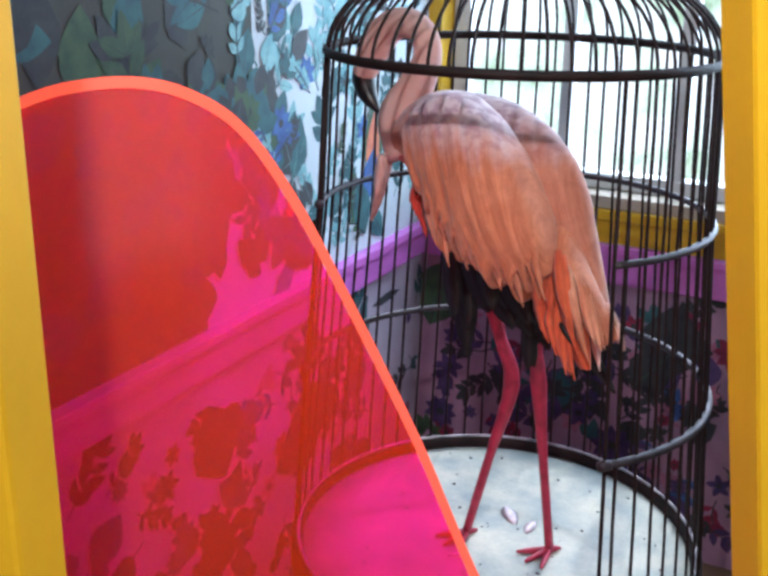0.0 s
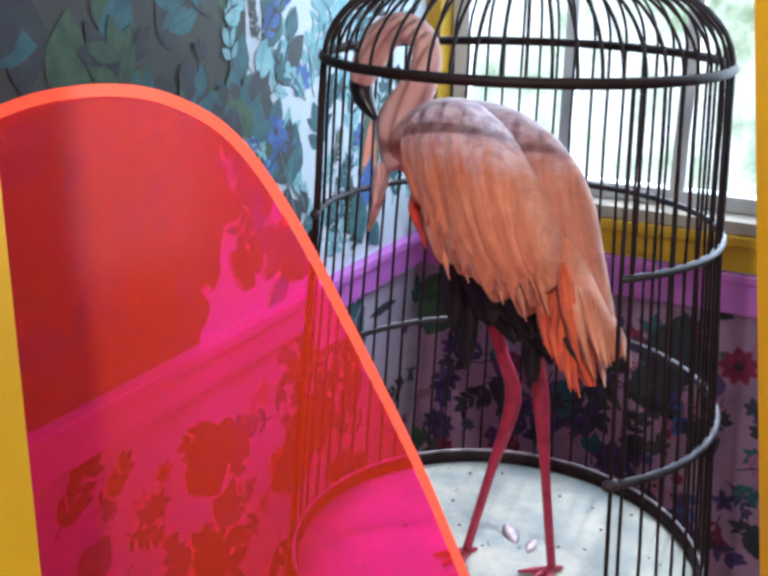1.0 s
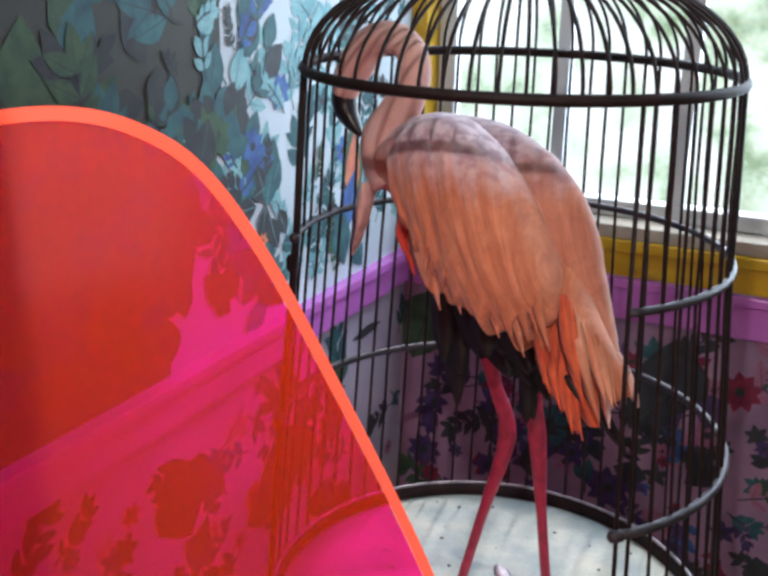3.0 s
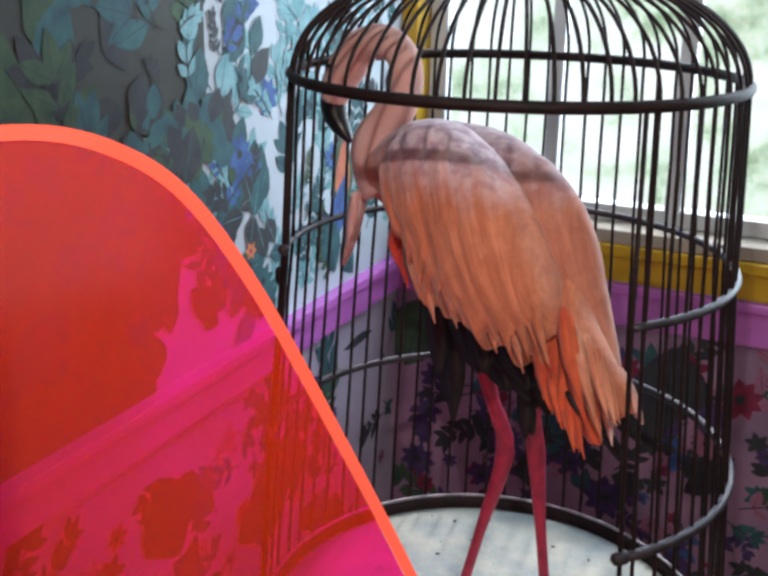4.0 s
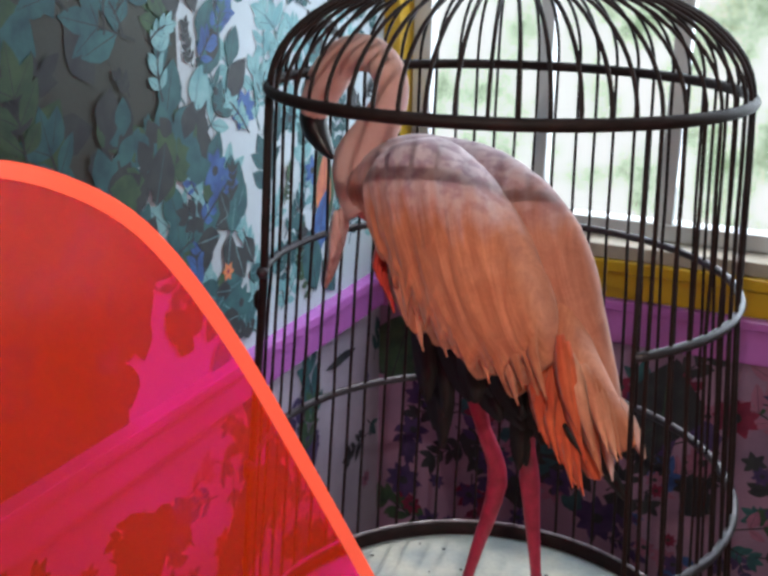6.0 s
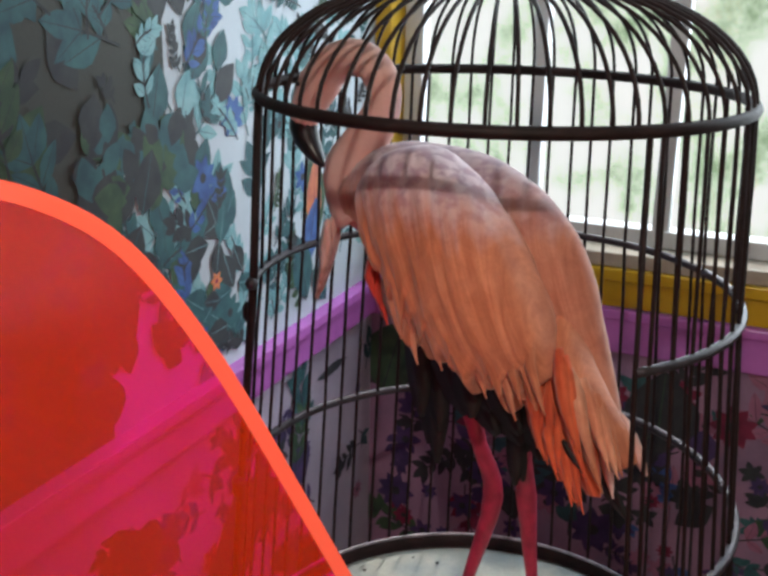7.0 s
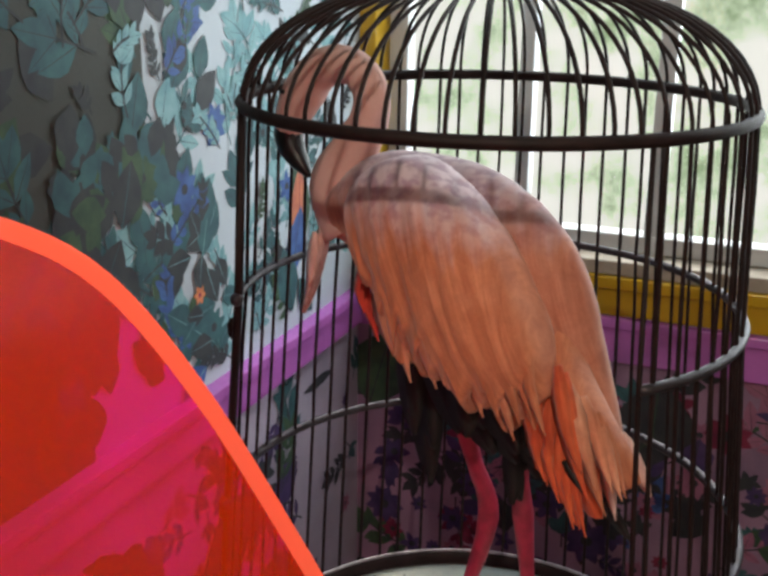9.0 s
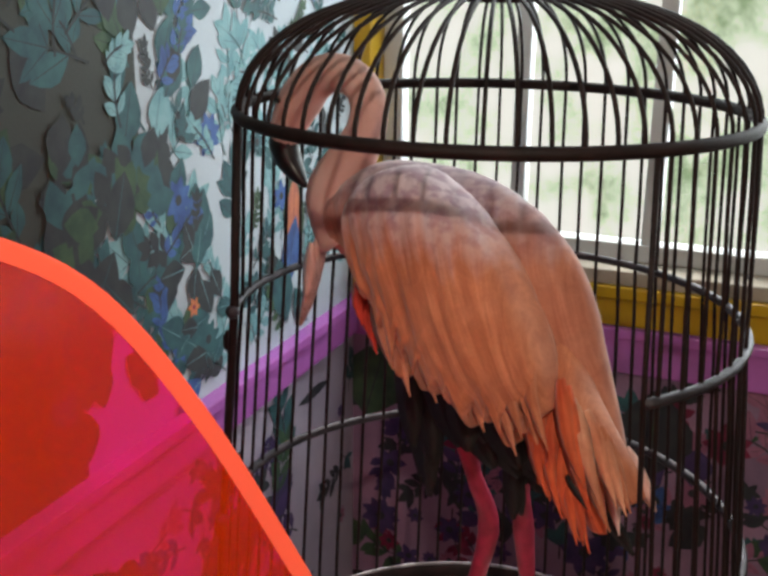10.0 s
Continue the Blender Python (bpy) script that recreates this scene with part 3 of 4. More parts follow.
def plumage(name, base, second, rough=0.75, crown=None):
    m = material(name, base, rough, vary=0.18, scale=18, fine=240, bump=0.3, second=second)
    n, l = m.node_tree.nodes, m.node_tree.links
    geo, hue = n.new("ShaderNodeNewGeometry"), n.new("ShaderNodeHueSaturation")
    rng = n.new("ShaderNodeMapRange")
    rng.inputs["To Min"].default_value, rng.inputs["To Max"].default_value = 0.88, 1.08
    l.new(geo.outputs["Random Per Island"], rng.inputs["Value"])
    l.new(rng.outputs["Result"], hue.inputs["Value"])
    src = n["Principled BSDF"].inputs["Base Color"].links[0].from_socket
    # streaks that run with the plumes
    co, turn, tilt, streak, band, mul = (n.new("ShaderNode" + k) for k in ("TexCoord", "Mapping", "Mapping", "TexNoise", "ValToRGB", "Mix"))
    turn.inputs["Rotation"].default_value = (0, 0, radians(39))
    tilt.vector_type = "TEXTURE"
    tilt.inputs["Rotation"].default_value = (0, radians(-24), 0)
    tilt.inputs["Scale"].default_value = (0.016, 0.06, 0.22)
    l.new(co.outputs["Object"], turn.inputs["Vector"])
    l.new(turn.outputs[0], tilt.inputs["Vector"])
    l.new(tilt.outputs[0], streak.inputs["Vector"])
    streak.inputs["Scale"].default_value = 1.0
    streak.inputs["Detail"].default_value = 4
    streak.inputs["Distortion"].default_value = 0.25
    band.color_ramp.elements[0].position, band.color_ramp.elements[0].color = 0.34, (0.80, 0.66, 0.60, 1)
    band.color_ramp.elements[1].position, band.color_ramp.elements[1].color = 0.62, (1.12, 1.12, 1.12, 1)
    l.new(streak.outputs["Fac"], band.inputs["Fac"])
    mul.data_type, mul.blend_type = "RGBA", "MULTIPLY"
    mul.inputs["Factor"].default_value = 0.75
    l.new(src, mul.inputs["A"])
    l.new(band.outputs["Color"], mul.inputs["B"])
    # soft mottling between the tufts
    patch, soft, mott = (n.new("ShaderNode" + k) for k in ("TexNoise", "ValToRGB", "Mix"))
    l.new(co.outputs["Object"], patch.inputs["Vector"])
    patch.inputs["Scale"].default_value = 22
    patch.inputs["Detail"].default_value = 5
    patch.inputs["Distortion"].default_value = 1.2
    soft.color_ramp.elements[0].position, soft.color_ramp.elements[0].color = 0.38, (0.80, 0.70, 0.68, 1)
    soft.color_ramp.elements[1].position, soft.color_ramp.elements[1].color = 0.60, (1.06, 1.06, 1.06, 1)
    l.new(patch.outputs["Fac"], soft.inputs["Fac"])
    mott.data_type, mott.blend_type = "RGBA", "MULTIPLY"
    mott.inputs["Factor"].default_value = 0.45
    l.new(mul.outputs["Result"], mott.inputs["A"])
    l.new(soft.outputs["Color"], mott.inputs["B"])
    # fine barbs along each plume
    thin, hair, comb, barb = (n.new("ShaderNode" + k) for k in ("Mapping", "TexNoise", "ValToRGB", "Mix"))
    thin.vector_type = "TEXTURE"
    thin.inputs["Rotation"].default_value = (0, radians(-22), 0)
    thin.inputs["Scale"].default_value = (0.0042, 0.03, 0.11)
    l.new(turn.outputs[0], thin.inputs["Vector"])
    l.new(thin.outputs[0], hair.inputs["Vector"])
    hair.inputs["Scale"].default_value, hair.inputs["Detail"].default_value, hair.inputs["Distortion"].default_value = 1.0, 3, 0.5
    comb.color_ramp.elements[0].position, comb.color_ramp.elements[0].color = 0.34, (0.74, 0.60, 0.56, 1)
    comb.color_ramp.elements[1].position, comb.color_ramp.elements[1].color = 0.64, (1.10, 1.12, 1.14, 1)
    l.new(hair.outputs["Fac"], comb.inputs["Fac"])
    barb.data_type, barb.blend_type = "RGBA", "MULTIPLY"
    barb.inputs["Factor"].default_value = 0.5
    l.new(mott.outputs["Result"], barb.inputs["A"])
    l.new(comb.outputs["Color"], barb.inputs["B"])
    last = barb.outputs["Result"]
    # paler by height: window light on the upper back, put into the colour
    if crown:
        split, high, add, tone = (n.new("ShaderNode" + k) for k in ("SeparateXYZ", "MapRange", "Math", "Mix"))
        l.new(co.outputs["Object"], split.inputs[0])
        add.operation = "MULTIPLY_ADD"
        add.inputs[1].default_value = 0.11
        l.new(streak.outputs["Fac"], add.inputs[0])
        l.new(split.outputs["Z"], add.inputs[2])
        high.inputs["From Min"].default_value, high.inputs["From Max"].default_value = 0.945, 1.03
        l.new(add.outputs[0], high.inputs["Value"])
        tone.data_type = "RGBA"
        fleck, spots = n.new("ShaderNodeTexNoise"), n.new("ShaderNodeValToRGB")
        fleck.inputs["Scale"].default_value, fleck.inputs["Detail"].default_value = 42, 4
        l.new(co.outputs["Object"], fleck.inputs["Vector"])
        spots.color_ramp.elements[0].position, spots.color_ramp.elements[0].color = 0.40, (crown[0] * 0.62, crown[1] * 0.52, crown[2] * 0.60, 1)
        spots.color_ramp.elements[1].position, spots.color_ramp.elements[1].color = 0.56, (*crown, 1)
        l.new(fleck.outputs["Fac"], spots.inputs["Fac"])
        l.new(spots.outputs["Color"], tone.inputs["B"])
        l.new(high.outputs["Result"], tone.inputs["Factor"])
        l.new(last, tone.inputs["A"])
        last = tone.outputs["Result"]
    l.new(last, hue.inputs["Color"])
    ridge = n.new("ShaderNodeBump")
    ridge.inputs["Strength"].default_value = 0.55
    ridge.inputs["Distance"].default_value = 0.003
    both = n.new("ShaderNodeMath")
    both.operation = "MULTIPLY_ADD"
    both.inputs[1].default_value = 0.4
    l.new(hair.outputs["Fac"], both.inputs[0])
    l.new(streak.outputs["Fac"], both.inputs[2])
    l.new(both.outputs[0], ridge.inputs["Height"])
    l.new(ridge.outputs["Normal"], n["Principled BSDF"].inputs["Normal"])
    l.new(hue.outputs["Color"], n["Principled BSDF"].inputs["Base Color"])
    n["Principled BSDF"].inputs["Sheen Weight"].default_value = 0.25
    return m


# the crown colours carry the pale window light on the figure's top
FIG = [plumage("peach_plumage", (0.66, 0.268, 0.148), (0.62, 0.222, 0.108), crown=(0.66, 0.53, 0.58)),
       plumage("pale_plumage", (0.80, 0.56, 0.52), (0.74, 0.46, 0.40)),
       plumage("orange_plumage", (0.74, 0.15, 0.05), (0.66, 0.09, 0.03)),
       plumage("scarlet_plumage", (0.70, 0.06, 0.03), (0.5, 0.03, 0.02)),
       material("black_plumage", (0.012, 0.009, 0.008), 0.7, vary=0.2, scale=30, fine=200, bump=0.2, second=(0.007, 0.006, 0.007)),
       material("red_leg", (0.47, 0.034, 0.085), 0.45, vary=0.2, scale=40, fine=300),
       material("black_beak", (0.015, 0.014, 0.016), 0.3, vary=0.2, scale=40, fine=300),
       material("neck_plumage", (0.72, 0.46, 0.41), 0.8, vary=0.10, scale=14, fine=260, bump=0.3, second=(0.66, 0.37, 0.31)),
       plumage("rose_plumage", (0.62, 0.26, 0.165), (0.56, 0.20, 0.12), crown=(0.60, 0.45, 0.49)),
       plumage("pale_peach_plumage", (0.72, 0.36, 0.23), (0.68, 0.28, 0.16))]
PEACH, PALE, ORANGE, SCARLET, BLACK, LEG, BEAK, NECK, ROSE, CREAM = range(10)
fig = bmesh.new()


def paint(start, slot):
    fig.faces.ensure_lookup_table()
    for f in fig.faces[start:]:
        f.material_index = slot
        f.smooth = True


def tube(pts, radii, slot, sides=14, across=DEPTH):
    n = len(fig.faces)
    # smooth the line between its points
    fine, rr = [], []
    for i in range(len(pts) - 1):
        p0, p1, p2, p3 = pts[max(i - 1, 0)], pts[i], pts[i + 1], pts[min(i + 2, len(pts) - 1)]
        for q in range(4):
            f = q / 4
            fine.append(0.5 * ((2 * p1) + (p2 - p0) * f + (2 * p0 - 5 * p1 + 4 * p2 - p3) * f * f + (3 * p1 - p0 - 3 * p2 + p3) * f ** 3))
            rr.append(radii[i] + (radii[i + 1] - radii[i]) * f)
    fine.append(pts[-1])
    rr.append(radii[-1])
    sweep(fine, rr, sides, bm=fig, across=across)
    paint(n, slot)


# body: upper line, lower line, half thickness, from breast to tail
SECTIONS = [((-0.275, 0.955), (-0.348, 0.880), 0.040), ((-0.215, 0.990), (-0.308, 0.838), 0.072), ((-0.12, 0.998), (-0.215, 0.810), 0.086),
            ((-0.02, 0.990), (-0.130, 0.775), 0.082), ((0.07, 0.953), (-0.060, 0.737), 0.074), ((0.132, 0.900), (0.002, 0.702), 0.066),
            ((0.172, 0.835), (0.062, 0.664), 0.058), ((0.200, 0.755), (0.115, 0.605), 0.050), ((0.228, 0.675), (0.170, 0.570), 0.040), ((0.250, 0.610), (0.222, 0.560), 0.016)]


def between(rows, steps=4):
    """Sections spaced smoothly between the given ones."""
    out = []
    pts = [np.array((*u, *lo, th)) for u, lo, th in rows]
    for i in range(len(pts) - 1):
        p0, p1, p2, p3 = pts[max(i - 1, 0)], pts[i], pts[i + 1], pts[min(i + 2, len(pts) - 1)]
        for q in range(steps):
            f = q / steps
            v = 0.5 * (2 * p1 + (p2 - p0) * f + (2 * p0 - 5 * p1 + 4 * p2 - p3) * f * f + (3 * p1 - p0 - 3 * p2 + p3) * f ** 3)
            out.append((Vector(v[:2]), Vector(v[2:4]), float(v[4])))
    v = pts[-1]
    out.append((Vector(v[:2]), Vector(v[2:4]), float(v[4])))
    return out


FLOW = 0.38


def ruffle(s, z, seed=0.0, deep=1.0):
    """Soft ridges that run with the plumes, in metres."""
    q, p = s * math.cos(FLOW) + z * math.sin(FLOW), z * math.cos(FLOW) - s * math.sin(FLOW)
    q += 0.010 * noise.noise(Vector((p * 7, seed, q * 9)))
    r = 0.0055 * noise.noise(Vector((q * 34, p * 6.5, seed)))
    r += 0.0030 * noise.noise(Vector((q * 85, p * 13, seed + 5)))
    r += 0.0014 * noise.noise(Vector((q * 190, p * 30, seed + 9)))
    return r * deep


n0 = len(fig.faces)
loops, surface = [], []
M = 128
fine_sections = between(SECTIONS, 8)
for up_, low_, th in fine_sections:
    mid_, half = (up_ + low_) / 2, (up_ - low_) / 2
    loop = []
    for k in range(M):
        a = 2 * math.pi * k / M
        p = mid_ + half * math.cos(a)
        loop.append(fig.verts.new(bird(p.x, p.y, th * math.sin(a) + ruffle(p.x, p.y, 3.0))))
    loops.append(loop)
    for k in range(-8, 9):
        v = k / 8.0
        p = mid_ + half * v
        surface.append((p.x, p.y, th * math.sqrt(max(0.0, 1 - v * v))))
for q, w in zip(loops, loops[1:]):
    for k in range(M):
        fig.faces.new((q[k], q[(k + 1) % M], w[(k + 1) % M], w[k]))
fig.faces.new(loops[0])
fig.faces.new(loops[-1])
paint(n0, ROSE)
for f in fig.faces:
    m = f.calc_center_median() - BODY_AT
    along = m.dot(ALONG_BIRD)
    if -0.298 < along < -0.12 and m.z < 0.888 - 0.555 * (along + 0.30):
        f.material_index = SCARLET
# the near wing lies over the body as a second, flatter swelling
WING = [((-0.170, 0.972), (-0.200, 0.932), 0.020), ((-0.126, 1.002), (-0.190, 0.893), 0.050), ((-0.068, 1.012), (-0.154, 0.834), 0.066),
        ((-0.006, 0.986), (-0.100, 0.782), 0.074), ((0.050, 0.942), (-0.064, 0.748), 0.077), ((0.094, 0.893), (-0.026, 0.724), 0.076),
        ((0.130, 0.842), (0.032, 0.704), 0.068), ((0.160, 0.790), (0.090, 0.692), 0.054), ((0.170, 0.744), (0.126, 0.692), 0.034), ((0.174, 0.712), (0.156, 0.692), 0.010)]
WING_AT = -0.094
# long plumes along the lower edge: where along the wing, half width, how far they hang
TIPS = ((1.5, 0.30, 0.014), (2.15, 0.26, 0.022), (2.8, 0.30, 0.034), (3.5, 0.36, 0.066), (4.05, 0.24, 0.024), (4.65, 0.28, 0.050), (5.3, 0.34, 0.030), (5.75, 0.24, 0.026),
        (6.15, 0.42, 0.052), (6.75, 0.26, 0.026), (7.2, 0.36, 0.056), (7.75, 0.22, 0.022), (8.1, 0.22, 0.030), (8.6, 0.32, 0.040))


def hang(f):
    return max([0.0] + [h * (1 - abs(f - c) / half) ** 1.1 for c, half, h in TIPS if abs(f - c) < half])


n0, loops, fine_sections = len(fig.faces), [], between(WING, 24)
over = []
for i, (up_, low_, th) in enumerate(fine_sections):
    drop = hang(i / 24.0)
    mid_, half = (up_ + low_) / 2, (up_ - low_) / 2
    loop = []
    for k in range(M):
        a = 2 * math.pi * k / M
        p = mid_ + half * math.cos(a)
        low = max(0.0, -0.05 - math.cos(a)) / 0.95
        p += Vector((math.sin(FLOW), -math.cos(FLOW))) * drop * low * low
        loop.append(fig.verts.new(bird(p.x, p.y, WING_AT + th * math.copysign(abs(math.sin(a)) ** 0.60, math.sin(a)) + ruffle(p.x, p.y, 0.0, 1.0 + 1.3 * low) - 0.010 * drop / 0.07 * low)))
    loops.append(loop)
    for k in range(-8, 9):
        v = k / 8.0
        p = mid_ + half * v
        over.append((p.x, p.y, -WING_AT + th * max(0.0, 1 - v * v) ** 0.30))
for q, w in zip(loops, loops[1:]):
    for k in range(M):
        fig.faces.new((q[k], q[(k + 1) % M], w[(k + 1) % M], w[k]))
fig.faces.new(loops[0])
fig.faces.new(loops[-1])
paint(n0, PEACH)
SURF, OVER = np.array(surface), np.array(over)


def skin(s, z):
    """How far the body's near side stands out at (s, z)."""
    best = 0.0
    for table, near in ((SURF, 1.0), (OVER, 0.0006)):
        d = (table[:, 0] - s) ** 2 + (table[:, 1] - z) ** 2
        i = np.argsort(d)[:4]
        w = 1 / (d[i] + 1e-5)
        if d[i[0]] < near:
            best = max(best, float((table[i, 2] * w).sum() / w.sum()))
    return best



def feather(s0, z0, s1, z1, width, slot, lift0=0.002, lift1=0.012, back=None, tipw=0.25, curl=0.0, pointed=False, root_at=None):
    """A lens-shaped feather from its root to its tip over the near side of the body; back: a fixed depth instead."""
    n = len(fig.faces)
    root, tip = Vector((s0, z0)), Vector((s1, z1))
    way = tip - root
    side = Vector((-way.y, way.x)).normalized()
    prof = ((0.0, 0.35), (0.12, 0.7), (0.26, 0.92), (0.42, 1.0), (0.58, 0.98), (0.72, 0.88), (0.84, 0.68), (0.93, 0.42), (1.0, tipw * 0.4))
    if pointed:
        prof = ((0.0, 0.5), (0.15, 0.85), (0.3, 1.0), (0.45, 0.92), (0.6, 0.74), (0.74, 0.52), (0.86, 0.30), (0.95, 0.12), (1.0, 0.03))
    rows = []
    last = None
    for f, wd in prof:
        c = root + way * f + side * curl * f * (1 - f)
        out = skin(c.x, c.y) if back is None else -back if root_at is None else -(root_at + (back - root_at) * min(1.0, f * 1.8))
        if back is None and last is not None:
            out = max(out, last - 0.016)
        last = out
        out += lift0 + (lift1 - lift0) * f
        hw = width * wd * 0.5
        l, r = c + side * hw, c - side * hw
        thick = 0.0012 * wd + 0.0006
        rows.append([fig.verts.new(bird(l.x, l.y, -(out - 0.0012 - 0.10 * hw))), fig.verts.new(bird(c.x, c.y, -(out + thick))),
                     fig.verts.new(bird(r.x, r.y, -(out - 0.0012 - 0.10 * hw))), fig.verts.new(bird(c.x, c.y, -(out - 0.004)))])
    for a, b in zip(rows, rows[1:]):
        for k in range(4):
            fig.faces.new((a[k], a[(k + 1) % 4], b[(k + 1) % 4], b[k]))
    fig.faces.new(rows[0])
    fig.faces.new(rows[-1])
    paint(n, slot)


random.seed(5)
J = lambda k: random.uniform(-k, k)
# black flight feathers below
for s0, z0, s1, z1, wd, b in ((-0.165, 0.71, -0.140, 0.455, 0.060, 0.03), (-0.150, 0.71, -0.112, 0.430, 0.060, 0.02), (-0.14, 0.70, -0.100, 0.500, 0.055, 0.01),
                              (-0.17, 0.72, -0.135, 0.520, 0.060, 0.0), (-0.12, 0.70, -0.03, 0.560, 0.075, -0.01), (-0.11, 0.69, 0.03, 0.540, 0.080, 0.0),
                              (-0.09, 0.68, 0.07, 0.535, 0.080, 0.01), (-0.06, 0.68, 0.115, 0.545, 0.075, 0.02), (-0.03, 0.67, 0.130, 0.560, 0.070, 0.0),
                              (-0.19, 0.69, -0.125, 0.460, 0.065, 0.05), (-0.05, 0.66, 0.09, 0.530, 0.085, 0.03), (-0.15, 0.66, 0.0, 0.560, 0.085, 0.04), (-0.16, 0.74, -0.05, 0.60, 0.080, 0.0), (-0.10, 0.73, 0.02, 0.585, 0.085, -0.01), (0.0, 0.70, 0.09, 0.575, 0.080, -0.01), (0.0, 0.69, 0.035, 0.600, 0.060, -0.08), (0.0, 0.69, 0.10, 0.580, 0.070, -0.04), (0.06, 0.63, 0.160, 0.530, 0.055, 0.03),
                              (0.10, 0.60, 0.205, 0.500, 0.045, 0.04), (0.14, 0.56, 0.255, 0.460, 0.032, 0.04), (0.12, 0.55, 0.23, 0.472, 0.032, 0.05),
                              (0.19, 0.62, 0.255, 0.560, 0.040, 0.0), (-0.02, 0.63, 0.055, 0.500, 0.060, 0.05), (0.02, 0.61, 0.075, 0.490, 0.055, 0.06)):
    feather(s0, z0, s1, z1, wd, BLACK, back=b, tipw=0.5)
feather(0.035, 0.57, 0.050, 0.446, 0.040, BLACK, back=0.028, tipw=0.6)
feather(0.022, 0.57, 0.062, 0.455, 0.036, BLACK, back=0.034, tipw=0.6)
# scarlet and pale tufts at the breast
for k in range(4):
    feather(-0.312 + J(.006), 0.850 + J(.01), -0.362 + 0.013 * k, 0.692 + 0.022 * k, 0.030, PALE, back=-0.035 - 0.008 * k, tipw=0.7)
# tail: an orange lobe and a paler one beside it, each ending in pointed streamers
def lobe(rows, at_end, slot, blunt=0.8):
    n = len(fig.faces)
    loops = []
    steps = between(rows, 8)
    for i, (up_, low_, th) in enumerate(steps):
        mid_, half = (up_ + low_) / 2, (up_ - low_) / 2
        ring = []
        deep = max(0.0, 1 - i / (0.42 * len(steps)))
        at = at_end + 0.055 * deep * deep
        for k in range(48):
            a = 2 * math.pi * k / 48
            p = mid_ + half * math.cos(a)
            ring.append(fig.verts.new(bird(p.x, p.y, at + th * math.copysign(abs(math.sin(a)) ** blunt, math.sin(a)) + ruffle(p.x, p.y, 7.0, 0.8))))
        loops.append(ring)
    for q, w in zip(loops, loops[1:]):
        for k in range(48):
            fig.faces.new((q[k], q[(k + 1) % 48], w[(k + 1) % 48], w[k]))
    fig.faces.new(loops[0])
    fig.faces.new(loops[-1])
    paint(n, slot)


lobe([((0.176, 0.752), (0.128, 0.725), 0.024), ((0.204, 0.700), (0.140, 0.665), 0.034), ((0.224, 0.640), (0.170, 0.608), 0.028),
      ((0.240, 0.580), (0.202, 0.562), 0.018), ((0.250, 0.532), (0.226, 0.528), 0.006)], -0.054, ORANGE)
lobe([((0.140, 0.812), (0.122, 0.776), 0.028), ((0.190, 0.752), (0.166, 0.722), 0.034), ((0.237, 0.698), (0.204, 0.668), 0.032),
      ((0.280, 0.650), (0.238, 0.616), 0.022), ((0.303, 0.608), (0.270, 0.582), 0.008)], -0.056, PEACH)
for k in range(12):
    g_ = k / 11.0
    feather(0.138 + 0.070 * g_ + J(.006), 0.742 - 0.060 * g_ + J(.01), 0.164 + 0.090 * g_ + J(.005), 0.622 - 0.102 * g_ ** 0.8 + J(.012), random.uniform(0.026, 0.038),
            ORANGE, back=-0.092 - 0.002 * (k % 3), curl=-0.04 + J(.03), pointed=True, root_at=-0.07)
feather(0.205, 0.624, 0.246, 0.592, 0.016, BLACK, back=-0.098, pointed=True)
for k in range(7):
    g_ = k / 6.0
    feather(0.172 + 0.066 * g_ + J(.004), 0.748 - 0.050 * g_ + J(.006), 0.244 + 0.060 * g_ + J(.004), 0.612 - 0.012 * g_ + J(.010) - 0.040 * (k in (1, 3)), random.uniform(0.032, 0.042),
            ORANGE if k < 2 else CREAM if k % 3 else PEACH, back=-0.098 + 0.003 * k, curl=-0.02 + J(.02), pointed=True, root_at=-0.080)
feather(0.262, 0.665, 0.316, 0.590, 0.024, PALE, back=-0.040, tipw=0.6)
feather(0.238, 0.610, 0.268, 0.535, 0.024, PALE, back=-0.040, tipw=0.5, pointed=True)


# the ragged lower edge: long plumes that leave the wing softly and end in hanging points
for s1, z1, ln, wd, slot in (
        (-0.072, 0.716, 0.15, 0.050, CREAM), (-0.045, 0.678, 0.18, 0.046, CREAM), (-0.026, 0.712, 0.16, 0.050, PEACH), (0.009, 0.686, 0.18, 0.046, CREAM),
        (0.030, 0.704, 0.16, 0.050, PEACH), (0.050, 0.690, 0.17, 0.052, PEACH), (0.068, 0.682, 0.17, 0.050, PEACH), (0.090, 0.664, 0.19, 0.054, PEACH),
        (0.108, 0.690, 0.16, 0.046, CREAM), (0.126, 0.676, 0.17, 0.044, PEACH), (0.146, 0.647, 0.20, 0.050, CREAM), (0.158, 0.676, 0.17, 0.042, PEACH),
        (0.170, 0.694, 0.16, 0.038, PEACH), (0.196, 0.672, 0.18, 0.036, PEACH)):
    lean = 0.30 + 0.45 * (s1 + 0.06)
    deep = -0.134 + J(0.006)
    feather(s1 - ln * math.sin(lean), z1 + ln * math.cos(lean), s1, z1, wd, slot, lift0=0.0, lift1=0.004, back=deep, root_at=deep + 0.030, curl=-0.035 + J(0.02), pointed=True)
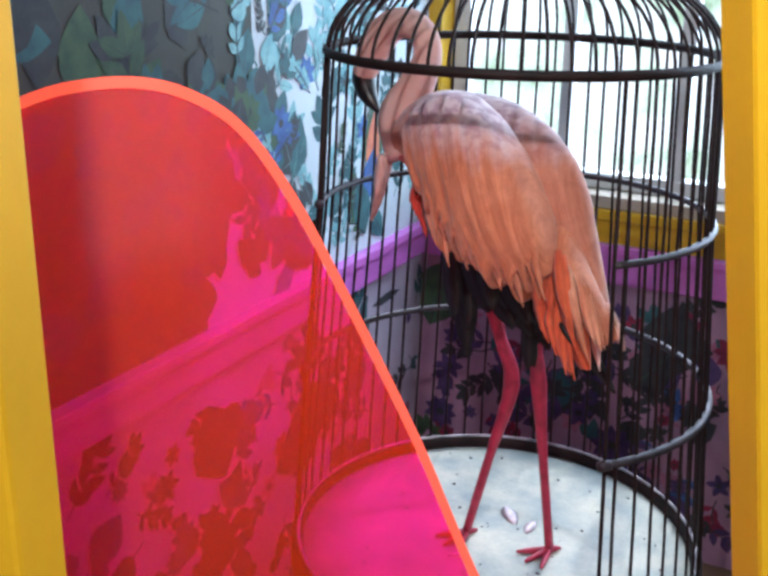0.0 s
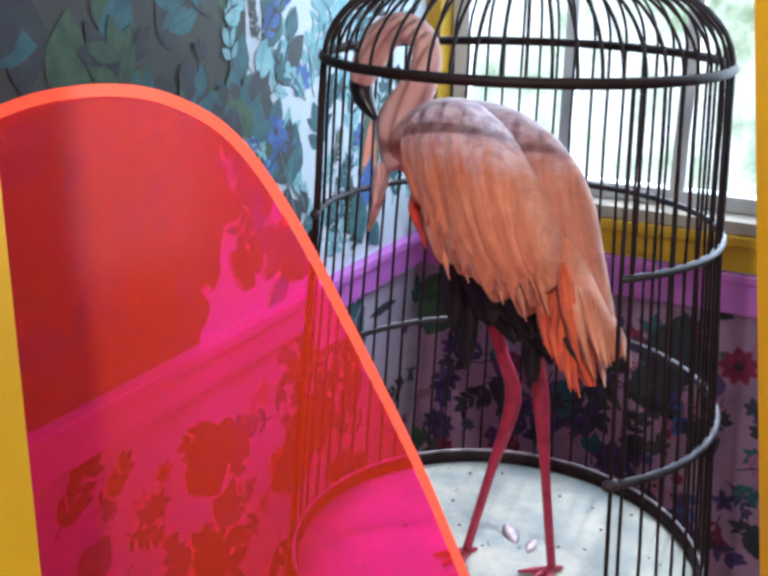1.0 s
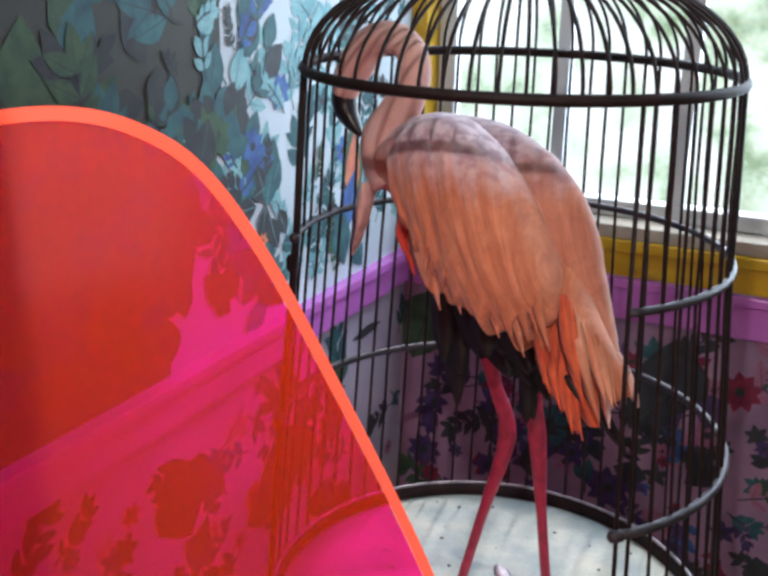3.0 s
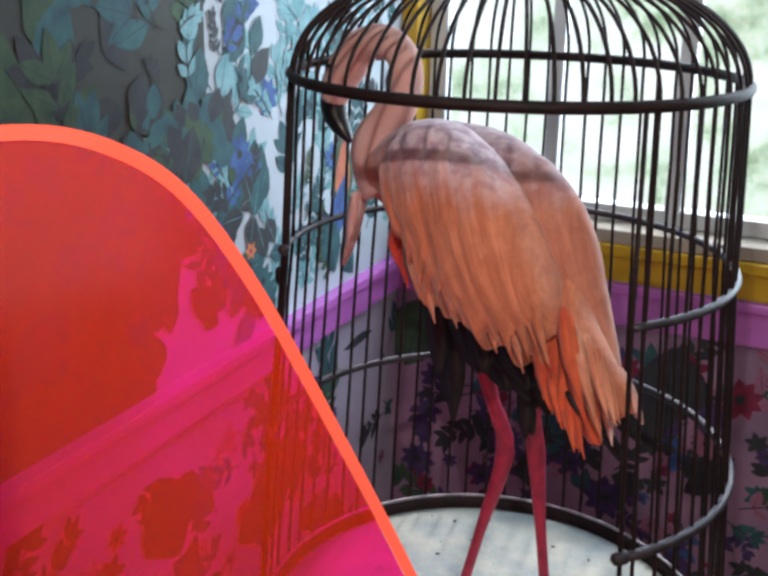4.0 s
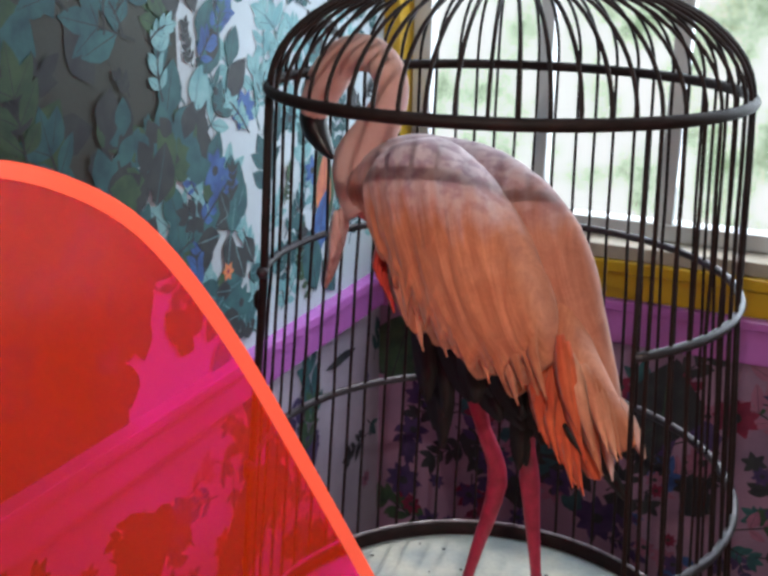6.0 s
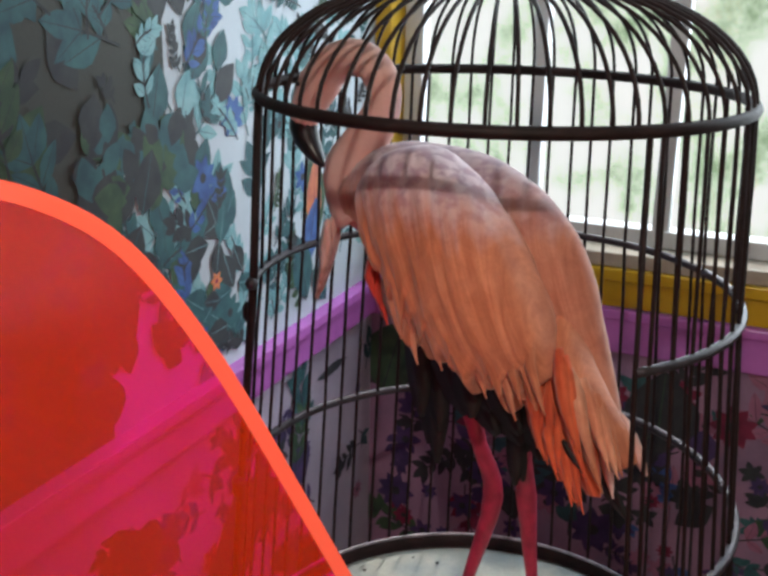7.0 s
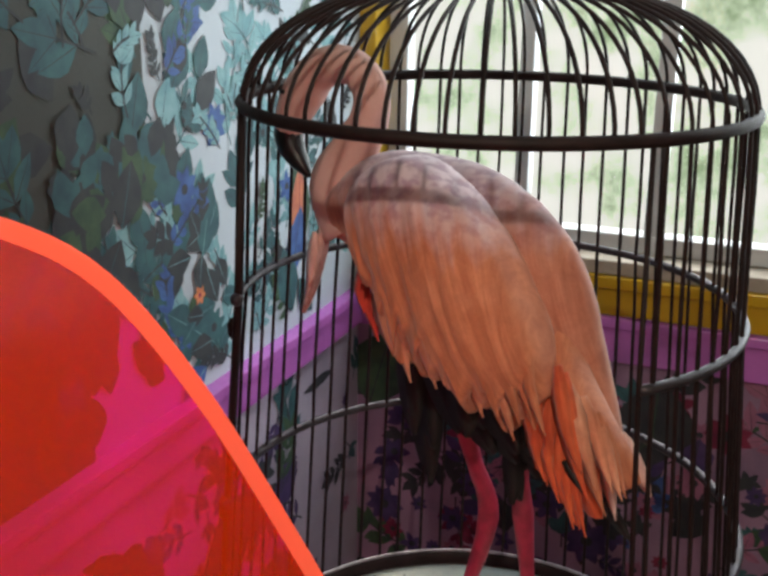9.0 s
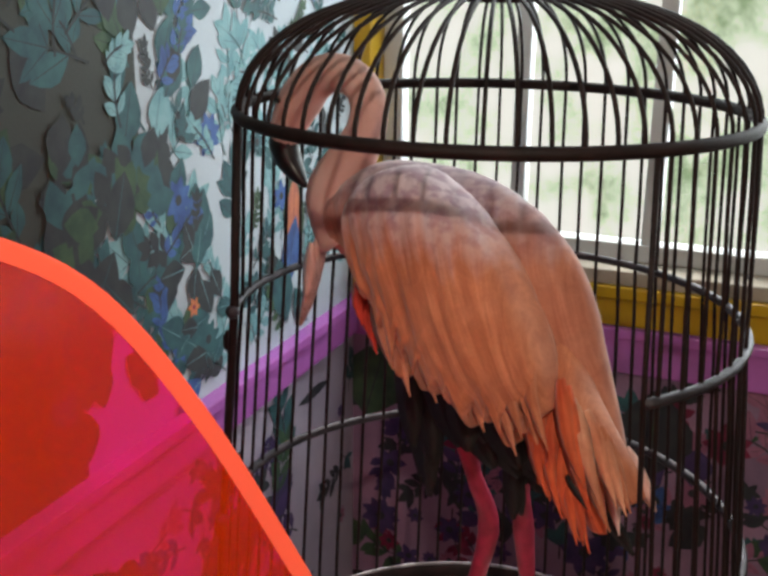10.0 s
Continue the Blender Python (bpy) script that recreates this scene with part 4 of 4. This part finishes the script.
# scarlet feathers that show at the edge of the breast
for k in range(6):
    feather(-0.206 + 0.008 * k, 0.812 - 0.012 * k, -0.174 + 0.008 * k + J(.003), 0.762 - 0.010 * k + J(.004), 0.022, SCARLET, back=-0.090, root_at=-0.07, pointed=True)
# neck in a loop, head and beak
tube([bird(-0.270, 0.860, 0.0), bird(-0.302, 0.925, -0.01), bird(-0.275, 0.985, -0.01), bird(-0.244, 1.035, -0.01), bird(-0.238, 1.078, -0.01), bird(-0.262, 1.112, -0.01),
      bird(-0.310, 1.122, -0.01), bird(-0.355, 1.106, -0.01), bird(-0.388, 1.072, -0.01), bird(-0.412, 1.038, -0.01), bird(-0.430, 1.004, -0.01)],
     [0.070, 0.056, 0.040, 0.032, 0.029, 0.029, 0.031, 0.034, 0.037, 0.033, 0.026], NECK, 18)
tube([bird(-0.424, 1.014, -0.01), bird(-0.430, 0.994, -0.01), bird(-0.421, 0.970, -0.01), bird(-0.402, 0.948, -0.01), bird(-0.378, 0.927, -0.01)], [0.026, 0.027, 0.024, 0.017, 0.004], BEAK, 12)
for w in (-0.046, 0.026):
    n1 = len(fig.faces)
    bmesh.ops.create_uvsphere(fig, u_segments=10, v_segments=6, radius=0.0045, matrix=Matrix.Translation(bird(-0.405, 1.072, w)))
    paint(n1, BEAK)
# legs, ankles and toes
def toes(p, ang):
    for d in (-0.55, 0.0, 0.55, 2.9):
        ln = 0.075 if d < 2 else 0.03
        q = p + Vector((math.cos(ang + d), math.sin(ang + d), 0)) * ln
        tube([p + Vector((0, 0, 0.006)), p.lerp(q, 0.5) + Vector((0, 0, 0.005)), Vector((q.x, q.y, p.z + 0.003))], [0.0085, 0.007, 0.003], LEG, 8, Vector((0, 0, 1)))


FOOT_A, FOOT_B = Vector((-0.062, -0.005, -0.026)), Vector((0.128, -0.050, -0.026))
tube([Vector((-0.028, -0.039, 0.552)), Vector((-0.009, -0.041, 0.482)), Vector((0.021, -0.027, 0.371)), Vector((-0.018, -0.021, 0.191)), FOOT_A + Vector((0, 0, 0.008))], [0.019, 0.0135, 0.0185, 0.0105, 0.0100], LEG, 12)
tube([Vector((0.062, -0.086, 0.536)), Vector((0.068, -0.065, 0.466)), Vector((0.079, -0.036, 0.379)), Vector((0.099, -0.038, 0.209)), FOOT_B + Vector((0, 0, 0.008))], [0.019, 0.0135, 0.0185, 0.0105, 0.0100], LEG, 12)
toes(FOOT_A, 4.0)
toes(FOOT_B, 3.9)


figure = part("flamingo_figure", fig, FIG)
tagged(figure, "peach feathered flamingo figure with looped neck in cage", "bird figure")

# ---- small things in the cage ----
random.seed(21)
specks = bmesh.new()
for k in range(70):
    r, a = 0.42 * math.sqrt(random.random()), random.uniform(0, 6.3)
    p = Vector((r * math.cos(a), r * math.sin(a), -0.0295))
    s = random.uniform(0.0015, 0.006)
    ring = [specks.verts.new(p + Vector((s * math.cos(q * 1.05) * random.uniform(0.6, 1.3), s * math.sin(q * 1.05) * random.uniform(0.6, 1.3), 0))) for q in range(6)]
    tip = specks.verts.new(p + Vector((0, 0, s * 0.5)))
    for q in range(6):
        specks.faces.new((ring[q], ring[(q + 1) % 6], tip))
tagged(part("litter", specks, print_colour("dark_litter", (0.05, 0.045, 0.05), (0.02, 0.02, 0.03))), "dark crumbs and dirt on the white tray", "litter", kind="stuff")
M_DOWN = material("pale_pink_down", (0.76, 0.66, 0.72), 0.8, vary=0.15, scale=60, fine=300)
for px, py, ang, size in ((0.052, 0.055, 1.9, 0.085), (0.075, 0.020, 1.2, 0.060), (-0.10, -0.10, 0.4, 0.055)):
    plume = bmesh.new()
    c, s = math.cos(ang), math.sin(ang)
    rows = []
    for f, wd, up in ((0, 0.05, 0.001), (0.25, 0.34, 0.010), (0.55, 0.44, 0.016), (0.8, 0.30, 0.012), (1, 0.03, 0.006)):
        x, w = f * size, wd * size * 0.5
        rows.append([plume.verts.new((c * x - s * y, s * x + c * y, h)) for y, h in ((-w, up * 0.25), (0, up * 0.4 + 0.001), (w, up * 0.35), (0, up * 0.1))])
    for q, w in zip(rows, rows[1:]):
        for k in range(4):
            plume.faces.new((q[k], q[(k + 1) % 4], w[(k + 1) % 4], w[k]))
    plume.faces.new(rows[0])
    plume.faces.new(rows[-1])
    ob = tagged(part("fallen_feather", plume, M_DOWN, smooth=True), "small pale pink feather lying on the tray", "feather", group="feathers on the tray")
    ob.location = (px, py, -0.0295)
